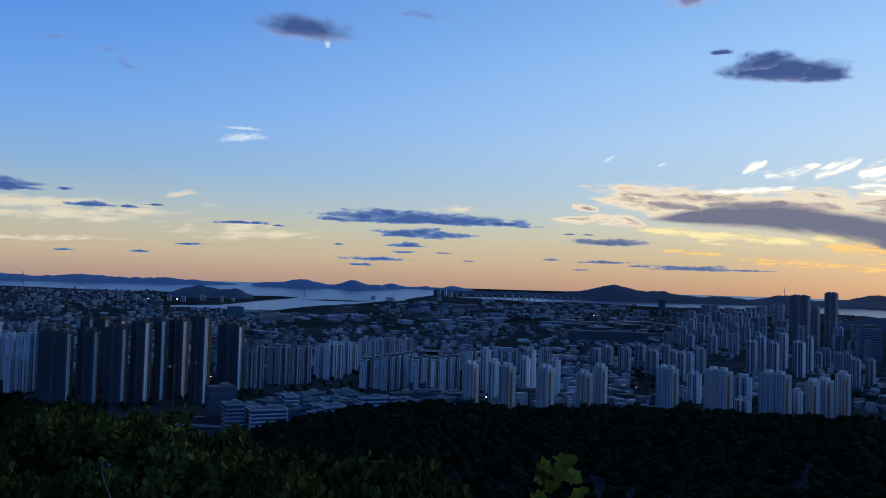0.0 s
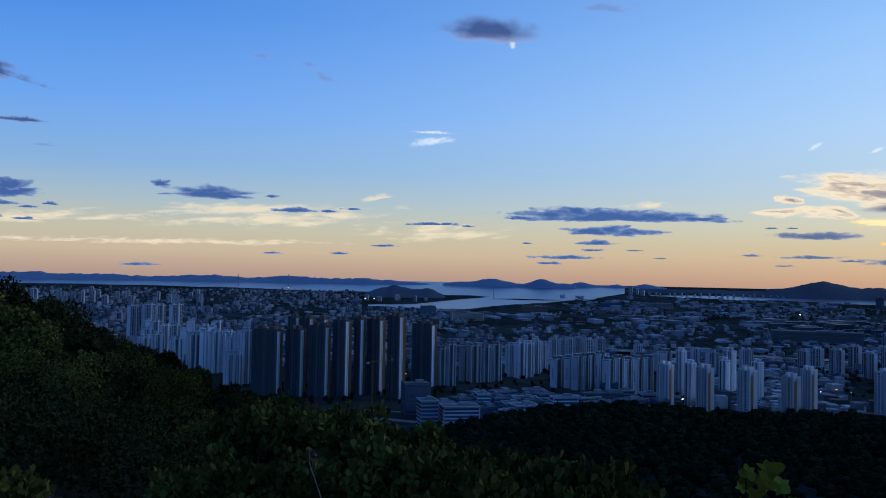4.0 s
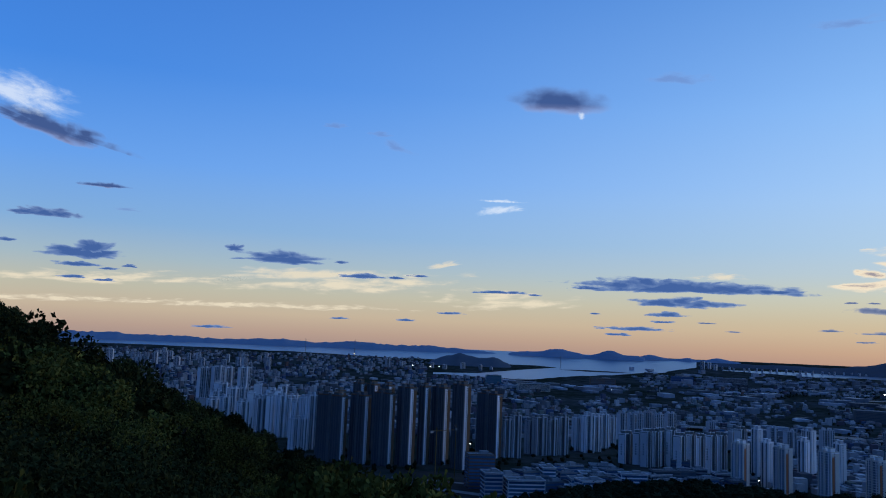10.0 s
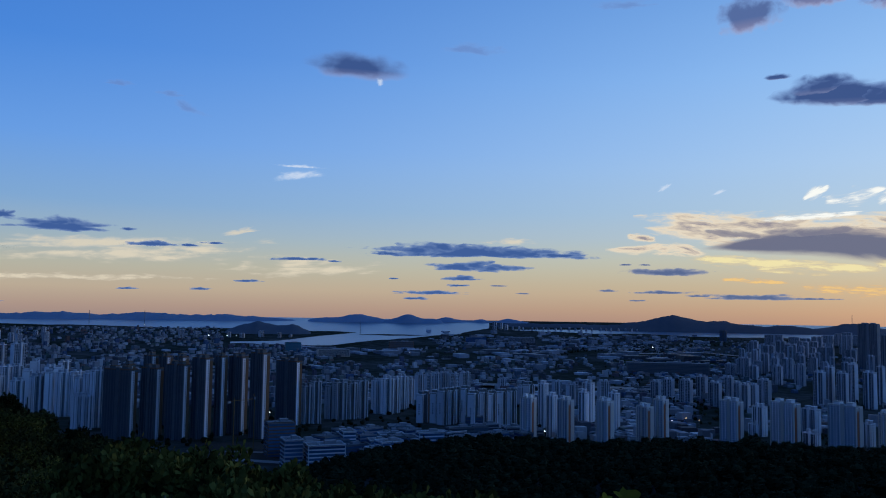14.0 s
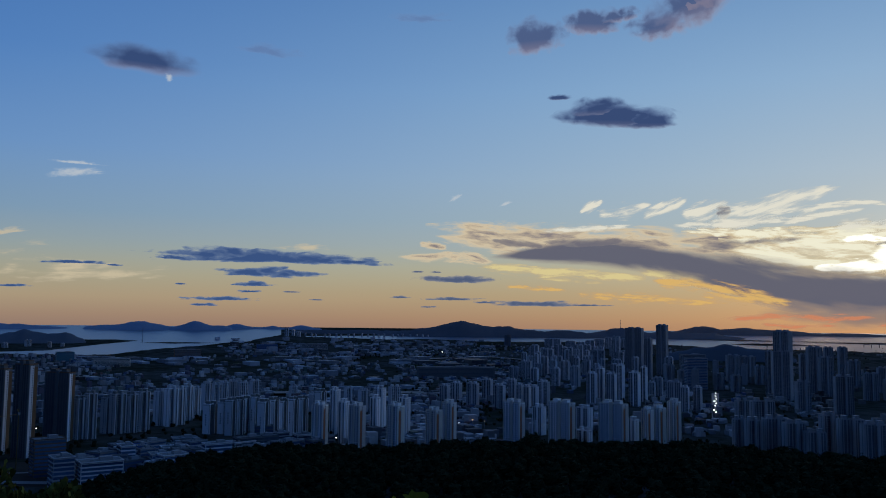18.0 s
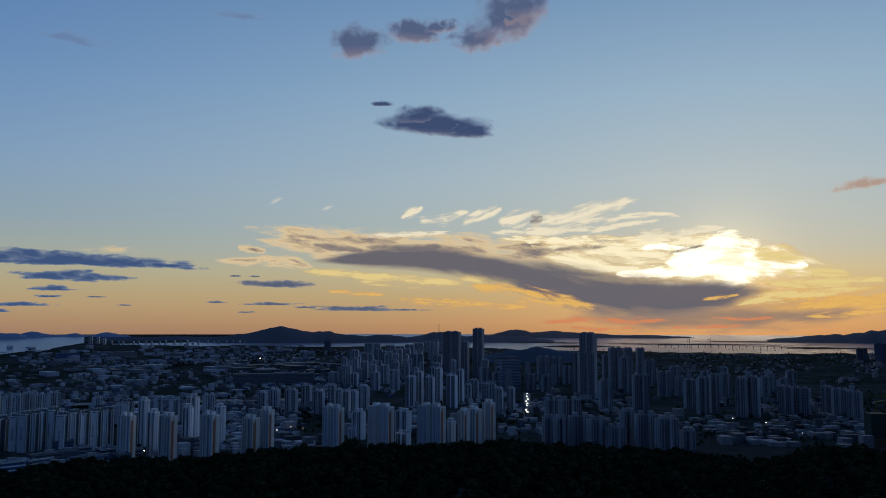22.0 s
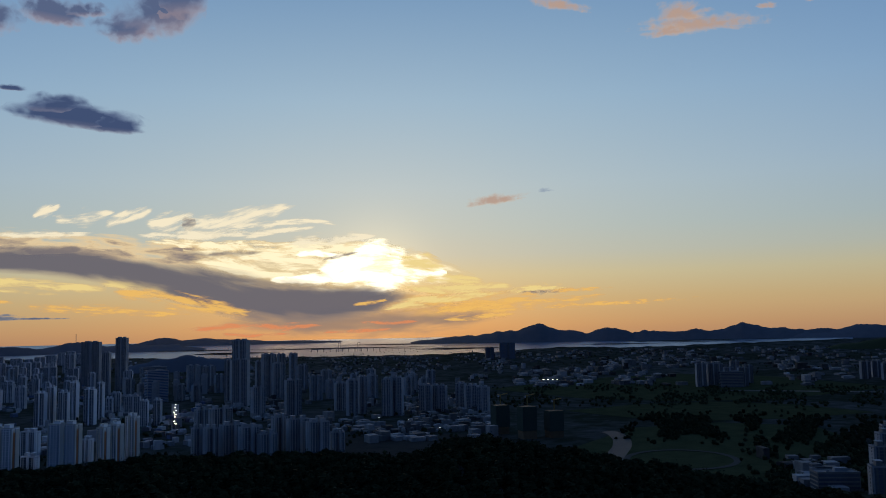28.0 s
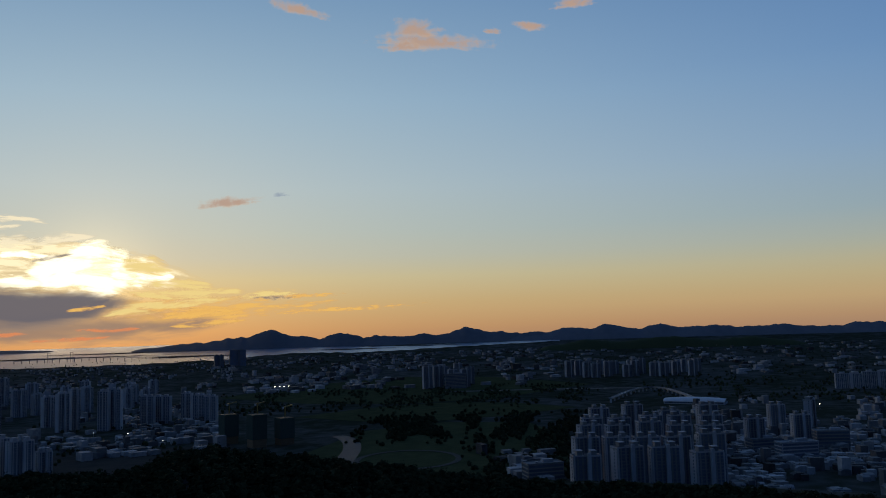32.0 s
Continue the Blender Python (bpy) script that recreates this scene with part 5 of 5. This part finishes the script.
# lamps that are lit; near heading -28.3 they imitate glints on the avenue
for az, el, mat, size in ((19.4, -1.8, FLOOD, 6), (18.2, -1.8, FLOOD, 5), (17.6, -1.8, FLOOD, 6), (17.1, -1.8, FLOOD, 5), (-52.7, -3.65, FLOOD, 3), (-53.0, -3.65, FLOOD, 3), (-53.3, -3.65, FLOOD, 3), (-53.6, -3.65, FLOOD, 2.5),
                          (12.2, -10.2, FLOOD, 1.6), (15.3, -7.15, FLOOD, 1.6), (-10.3, -2.2, FLOOD, 6), (23.4, -1.1, AMBER, 9), (-3.2, -8.3, FLOOD, 1.6), (-28.3, -6.0, FLOOD, 4.8), (-28.2, -5.85, FLOOD, 4.8), (-28.38, -5.7, FLOOD, 5.3), (-28.25, -5.55, FLOOD, 4.0), (-28.3, -5.4, FLOOD, 4.8), (-28.22, -5.25, FLOOD, 4.4), (-28.34, -5.1, FLOOD, 4.4), (-28.28, -4.9, FLOOD, 4.4), (-28.3, -4.7, FLOOD, 3.5), (-41.5, -6.1, FLOOD, 1.6), (-43.5, -6.3, FLOOD, 1.5), (-48.9, -4.75, FLOOD, 2.5), (-45.6, -6.9, FLOOD, 1.3), (-85, -6.9, FLOOD, 1.5), (-88, -5.6, FLOOD, 2), (-70.9, -9.5, FLOOD, 2.0), (-83.5, -7.6, AMBER, 2.0), (-11.5, -7.2, FLOOD, 1.6), (-12.4, -7.0, AMBER, 1.6), (-12.0, -6.8, FLOOD, 1.4), (-13.2, -7.1, AMBER, 1.4), (6.0, -2.9, FLOOD, 2.0)):
    p, s = spot(az, el)
    root = new("floodlight")
    bm = bmesh.new()
    bmesh.ops.create_cone(bm, segments=8, radius1=0.25, radius2=0.15, depth=10, cap_ends=True, matrix=Matrix.Translation((0, 0, 5)))
    part("pole", bm, STEEL, root)
    size *= 0.6 if -28.6 < az < -28.1 else 1
    boxes("lamp", [(0, 0, 10, size, 1, size * .45)], mat, root, "lit lamp head")
    root.matrix_world = Matrix.Translation(p) @ pose(0, 0, 0, 0, 0, az) @ Matrix.Scale(s, 4)
    tagged(root, "lit white floodlight and imitated road glint on a steel pole", "lamp", "lit lamps")


# ---------------------------------------------------------------- woods and shrubs
# lumpy core of a crown
DOME = np.array([(math.cos(a) * math.cos(e), math.sin(a) * math.cos(e), math.sin(e)) for e in (-.9, -.2, .45, 1.0) for a in np.arange(8) * math.pi / 4 + e] + [(0, 0, 1.0)])
DOME_F = np.array([t for i in range(3) for j in range(8) for t in ((i * 8 + j, i * 8 + (j + 1) % 8, (i + 1) * 8 + (j + 1) % 8), (i * 8 + j, (i + 1) * 8 + (j + 1) % 8, (i + 1) * 8 + j))] + [(24 + j, 24 + (j + 1) % 8, 32) for j in range(8)])


def crown_lobes(radius, seed, squash, lobes):
    r = np.random.RandomState(seed)
    centres = r.normal(size=(lobes, 3))
    centres /= np.linalg.norm(centres, axis=1)[:, None]
    centres *= radius * r.uniform(0.35 if lobes < 16 else 0.55, 0.8 if lobes < 16 else 0.95, (lobes, 1))
    centres[:, 2] *= squash
    return centres


def leaf_cloud(n, radius, size, seed, squash=0.8, lobes=7, lobe=0.48, broad=False):
    """Leaves gathered on lobes of a crown: folded diamonds, pointing every way."""
    centres = crown_lobes(radius, seed, squash, lobes)
    r = np.random.RandomState(seed + 1)
    which = r.randint(0, lobes, n)
    dirs = r.normal(size=(n, 3))
    dirs /= np.linalg.norm(dirs, axis=1)[:, None]
    p = centres[which] + dirs * radius * lobe * r.uniform(0.55, 1.08, (n, 1))
    along = r.normal(size=(n, 3)) + dirs * 0.8 + np.array([0, 0, 1.3 if broad else 0.0])
    along /= np.linalg.norm(along, axis=1)[:, None]
    side = np.cross(along, r.normal(size=(n, 3)))
    side /= np.linalg.norm(side, axis=1)[:, None] + 1e-9
    up = np.cross(side, along)
    L = size * r.uniform(0.6, 1.3, (n, 1))
    if broad:
        tip = [(-0.5, 0, 0), (-0.1, 0.2, 0.05), (0.25, 0.3, 0.07), (0.5, 0, 0.0), (0.25, -0.3, 0.07), (-0.1, -0.2, 0.05)]
        v = np.stack([p + along * L * a + side * L * b + up * L * c for a, b, c in tip], 1).reshape(-1, 3)
        f = np.arange(6 * n).reshape(n, 6)
        return v, np.concatenate([f[:, [0, 1, 5]], f[:, [1, 2, 3]], f[:, [1, 3, 5]], f[:, [3, 4, 5]]], 0)
    v = np.stack([p - along * L * 0.5, p + side * L * 0.32 + up * L * 0.1, p + along * L * 0.5, p - side * L * 0.32 + up * L * 0.1], 1).reshape(-1, 3)
    f = np.arange(4 * n).reshape(n, 4)
    tri = np.concatenate([f[:, [0, 1, 2]], f[:, [0, 2, 3]]], 0)
    return v, tri


def arrays(name, v, f, material, parent=None, label="", kind=""):
    me = bpy.data.meshes.new(name)
    me.from_pydata(v.tolist(), [], f.tolist())
    me.materials.append(material)
    ob = new(name, me)
    if parent:
        ob.parent = parent
    return tagged(ob, label=label, kind=kind)


def limb(bm, a, b2, r1, r2):
    d = Vector(b2) - Vector(a)
    m = Matrix.Translation((Vector(a) + Vector(b2)) / 2) @ d.to_track_quat("Z", "Y").to_matrix().to_4x4()
    bmesh.ops.create_cone(bm, segments=7, radius1=r1, radius2=r2, depth=d.length, cap_ends=True, matrix=m)


def shrub(name, seed, height, radius, leaves, size, material, broad=False):
    r = random.Random(seed)
    root = new(name)
    bm = bmesh.new()
    limb(bm, (0, 0, -1.0), (0.1, 0, height * 0.55), 0.05 * radius + .03, 0.03 * radius + .02)
    part("trunk", bm, BARK, root)
    for i in range(4 if size < 0.2 else 1):
        a = r.uniform(0, 6.28)
        bm = bmesh.new()
        limb(bm, (0.05, 0, height * r.uniform(.2, .5)), (math.cos(a) * radius * .6, math.sin(a) * radius * .6, height * r.uniform(.6, .9)), 0.03 * radius + .012, .01)
        part("limb", bm, BARK, root)
    near_by = size < 0.1
    lobes, lobe = (26, 0.2) if near_by else (18, 0.24)
    v, f = leaf_cloud(leaves, radius, size, seed, 0.8, lobes, lobe, broad)
    v[:, 2] += height * 0.62
    arrays("crown", v, f, material, root)
    # light crowns get darker inner leaves, painting in the shade between clumps
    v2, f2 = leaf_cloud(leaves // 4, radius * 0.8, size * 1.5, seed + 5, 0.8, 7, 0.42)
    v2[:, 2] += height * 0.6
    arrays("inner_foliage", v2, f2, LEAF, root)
    root.location = (0, 0, -3000)
    root["wide"] = radius
    root["tall"] = float(v[:, 2].max()) * 0.93
    return root


near_kinds = [shrub("shrub", 11 + i, 1.5, 1.15, 12000, 0.044, (LEAF, LEAFLIGHT, LEAF)[i]) for i in range(3)]
mid_kinds = [shrub("oak_tree", 31 + i, 3.0, 1.9, 6500, 0.12, (LEAF, LEAF, LEAFLIGHT)[i]) for i in range(3)]
far_kinds = [shrub("oak_tree", 51 + i, 4.0, 2.6, 4200, 0.24, LEAF) for i in range(3)]
placed = set()
SKYLINE_AZ = (-20, -1, 0.5, 6, 9, 10, 13, 17, 19.4, 20.7, 23.9, 26.6, 28.6, 32.4, 36.1, 38, 41.5, 44.9, 49.7, 58, 70)
SKYLINE_EL = (-17, -15.3, -13.7, -13.2, -13.2, -12.2, -10.9, -10.5, -10.0, -8.1, -7.8, -7.1, -6.2, -4.4, -2.7, -2.2, -0.2, 1.5, 3.4, 6.6, 9)
rs = random.Random(5)


def plant(root, az, R, label, category, sink=0.0, scale=1.0):
    p = terrain(az, R) - Vector((0, 0, sink))
    size = scale * rs.uniform(.8, 1.15)
    top = EYE + R * math.tan(radians(float(np.interp(az - min(13, 44 * size * root["wide"] / R), SKYLINE_AZ, SKYLINE_EL)) - rs.random() ** 2 * (5 if R < 40 else 2.5)))
    p.z = min(p.z, top - size * root["tall"])
    m = Matrix.Translation(p) @ pose(0, 0, 0, rs.uniform(-6, 6), rs.uniform(-6, 6), rs.uniform(0, 360)) @ Matrix.Scale(size, 4)
    if root.name in placed:
        ob = copy_thing(root, m)
    else:
        placed.add(root.name)
        root.matrix_world, ob = m, root
    return tagged(ob, label, category, "hillside growth")


for i in range(200):
    az = 4 + 60 * rs.random()
    R = 45 + 62 * math.sqrt(rs.random())
    plant(far_kinds[i % 3], az, R, "dark leafy oak on the hillside", "tree", 0.8)
for i in range(104):
    az = 6 + 56 * rs.random()
    R = 18 + 32 * rs.random()
    plant(mid_kinds[2 if az < 30 and i % 2 else i % 3], az, R, "dense green young oak on the slope", "tree", 0.9)
for i in range(38):
    az = 8 + 52 * rs.random()
    R = 5.0 + 12 * rs.random()
    if abs(az - 36.8) < 2.6 + math.degrees(math.atan(1.25 / R)) and R < 13:
        continue
    plant(near_kinds[1 if az < 33 and i % 3 else i % 3], az, R, "green leafy shrub beside the path", "shrub", 0.6)
for i in range(14):
    az = 16 - 22 * rs.random()
    R = 5.0 + 3.5 * rs.random()
    plant(near_kinds[i % 3], az, R, "green leafy shrub below the lookout", "shrub", 1.25, 0.7)

# broad-leaved sprig close to the lookout
sprig = new("leafy_sprig")
rl = random.Random(3)
for i in range(13):
    bm = bmesh.new()
    n_e, L = 20, rl.uniform(0.07, 0.13)
    ring = []
    for j in range(n_e):
        th = 2 * math.pi * j / n_e
        lobe = (1 + 0.25 * math.cos(5 * th)) * (1 + rl.uniform(-.08, .08)) * (1.5 if math.cos(th) > .8 else 1)
        ring.append(bm.verts.new((math.cos(th) * L * .5 * lobe, math.sin(th) * L * .5 * lobe, 0.02 * math.cos(2 * th))))
    c = bm.verts.new((0, 0, -0.012))
    for j in range(n_e):
        bm.faces.new((ring[j], ring[(j + 1) % n_e], c))
    ob = part("leaf", bm, LEAFYELLOW, sprig)
    ob.location = (rl.uniform(-.16, .15), rl.uniform(-.1, .1), rl.uniform(-.25, .13))
    ob.rotation_euler = (rl.uniform(.5, 1.5), rl.uniform(-.8, .8), rl.uniform(-1, 1))
for i in range(3):
    bm = bmesh.new()
    limb(bm, (rl.uniform(-.05, .05), 0, -2.2), (rl.uniform(-.15, .15), 0, .1), .012, .005)
    part("stem", bm, BARK, sprig)
sprig.matrix_world = Matrix.Translation(Vector((0, 0, EYE)) + way(-8.3, -12.8) * 5.2) @ pose(0, 0, 0, 0, 0, -8) @ Matrix.Scale(0.86, 4)
tagged(sprig, "yellow-green broad-leaved sprig in front of dark woods", "plant")

sapling = shrub("broad_leaved_shrub", 71, 0.8, 0.62, 2600, 0.066, LEAFLIGHT, True)
for i, (az, R, el) in enumerate(((10.5, 4.6, -12.9), (8.4, 4.2, -13.3), (6.2, 4.5, -13.4), (4.2, 4.1, -13.6), (2.4, 4.4, -13.9), (12.8, 4.8, -12.6), (15.6, 4.9, -13.2), (18, 5.2, -13.4), (20.6, 5.0, -13.9), (1.0, 4.6, -14.6),
                                 (46.2, 5.2, -11.8), (45.2, 4.6, -11.4), (47.6, 4.9, -9.9), (50.5, 4.6, -10.2), (54, 4.4, -10), (27.4, 5.6, -12.6), (24.5, 5.0, -13.4), (20, 6.5, -9.4), (18.2, 6.1, -10.7), (16, 6.4, -10.9), (14, 6.0, -11.2), (12.2, 6.2, -11.6), (22.5, 6.6, -9.2), (24.8, 7.0, -8.9), (10.9, 5.6, -12.5), (19, 5.4, -12.2), (16.6, 5.3, -12.4))):
    m = Matrix.Translation((-math.sin(radians(az)) * R, math.cos(radians(az)) * R, EYE + R * math.tan(radians(el)) - sapling["tall"] * 0.95)) @ pose(0, 0, 0, 0, 0, 67 * i)
    ob = copy_thing(sapling, m) if i else sapling
    ob.matrix_world = m
    tagged(ob, "light green broad-leaved shrub near the lookout", "shrub", "hillside growth")

# trodden clearing on the path
verts, faces = [], []
for i in range(13):
    for j in range(13):
        k = j / 12
        half = (3.4 - 1.5 * k) * (1 + .25 * noise.noise((i * .9, j * .7, 5.0)))
        az, R = 35.9 + 1.5 * k + half * (i / 6 - 1), 5.6 + 2.3 * k
        verts.append(terrain(az, R) + Vector((0, 0, .05 + .03 * noise.noise((i * 1.3, j * 1.1, 2.0)))))
faces = [(i * 13 + j, i * 13 + j + 1, (i + 1) * 13 + j + 1, (i + 1) * 13 + j) for i in range(12) for j in range(12)]
tagged(sheet("path", verts, faces, PATH, True), "pale trodden earth path between shrubs", "path", kind="structure")

# low leaves covering the slope beside the path
ru = np.random.RandomState(9)
vs, fs, k = [], [], 0
for i in range(640):
    az, R = (ru.uniform(2, 60), ru.uniform(3.2, 14)) if i < 280 else (ru.choice((ru.uniform(22, 31), ru.uniform(42.8, 52))), ru.uniform(4.6, 12)) if i < 520 else (ru.uniform(29, 45), ru.uniform(7.9, 12))
    if abs(az - 36.8) < 2.2 + 30 / R and R < 7.9:
        continue
    p = terrain(az, R)
    v, f = leaf_cloud(110, .45, .06, int(ru.randint(1 << 30)), .5, 4)
    vs.append(v + np.array([p.x, p.y, p.z + .08 + (.7 * ru.random_sample() if i >= 280 else 0)]))
    fs.append(f + k)
    k += len(v)
tagged(arrays("undergrowth", np.concatenate(vs), np.concatenate(fs), LEAF), "low dark leafy undergrowth on the slope", "undergrowth", kind="stuff")

# dark bundle tied to a pale stick among the shrubs
stake = new("tied_stake")
bm = bmesh.new()
limb(bm, (.16, 0, -.5), (-.1, 0, .16), .01, .008)
part("stick", bm, PALEROAD, stake, "pale leaning wooden stick")
v, f = leaf_cloud(50, .05, .045, 4, .8, 4)
v[:, 2] += .3
arrays("bundle", v, f, SLATE, stake, "dark cloth bundle")
bm = bmesh.new()
limb(bm, (-.1, 0, .16), (-.1, 0, .36), .01, .008)
part("tie", bm, SLATE, stake)
stake.matrix_world = Matrix.Translation(Vector((0, 0, EYE)) + way(21.35, -13.2) * 4.3) @ Matrix.Scale(0.3, 4)
tagged(stake, "pale stick with a dark bundle among shrubs", "stake")


def woods(name, n, az0, az1, R0, R1, size, height, label, seed, per=24, leaf=0.3, bands=None):
    r = np.random.RandomState(seed)
    vs, fs, k = [], [], 0
    for i in range(n):
        az = r.uniform(az0, az1)
        if bands:
            az, low = az + r.normal() * 0.7, r.uniform(math.log(-R0), math.log(-R1)) + r.normal() * 0.03
            if noise.fractal((az * 0.6, low * 7 + seed, 0.7), 0.8, 2.1, 3) < -0.1:
                continue
            p, s = spot(az, -math.exp(low))
        else:
            p, s = terrain(az, R0 + (R1 - R0) * math.sqrt(r.random_sample())), 1.0
        R = size * s * r.uniform(.75, 1.3)
        base = np.array([p.x, p.y, p.z + height * s * r.uniform(.35, 1.1)])
        v = DOME * (1 + r.uniform(-.35, .3, (len(DOME), 1))) * R * 0.68 * np.array([1, 1, r.uniform(.8, 1.15)])
        vs.append(v + base)
        fs.append(DOME_F + k)
        k += len(v)
        v, f = leaf_cloud(per, R * 1.1, R * leaf, r.randint(1 << 30), .9, 6)
        vs.append(v + base)
        fs.append(f + k)
        k += len(v)
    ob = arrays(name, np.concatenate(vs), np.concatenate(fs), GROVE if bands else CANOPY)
    return tagged(ob, label, "woods", kind="stuff")


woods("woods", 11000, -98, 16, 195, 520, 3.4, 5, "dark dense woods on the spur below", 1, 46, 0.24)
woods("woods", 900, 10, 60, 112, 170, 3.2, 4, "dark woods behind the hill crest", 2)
for seed, n, az0, az1, e0, e1, lab in ((3, 420, -8, -16, -6.6, -2.9, "dark park trees on the plain"), (4, 1000, -58.6, -73, -7.3, -5.9, "dark tree belts between fields"), (5, 900, -50, -73, -5.1, -3.9, "dark wood beyond the meadow"), (12, 420, -66, -74, -9.5, -6.8, "dark trees round the sports ground"), (13, 700, -30, -98, -2.6, -1.35, "dark far tree belts along the shore"), (14, 400, -4, -24, -2.4, -1.35, "dark far trees before the bay"),
                                       (6, 500, -78, -98, -5.0, -3.3, "dark woods on the far plain"), (7, 360, 33, -12, -9.0, -6.2, "street trees between the estates"), (8, 420, -14, -48, -9.3, -5.0, "trees between apartment blocks"),
                                       (9, 300, -66, -98, -3.2, -1.9, "far dark tree belts"), (10, 200, -2, -12, -2.7, -2.2, "dark tree belt by the harbour"), (11, 260, -67, -84, -11.4, -8.0, "dark trees round the sports ground")):
    woods("trees", n * 2, az0, az1, e0, e1, 4.2, 4, lab, seed, 14, bands=True)
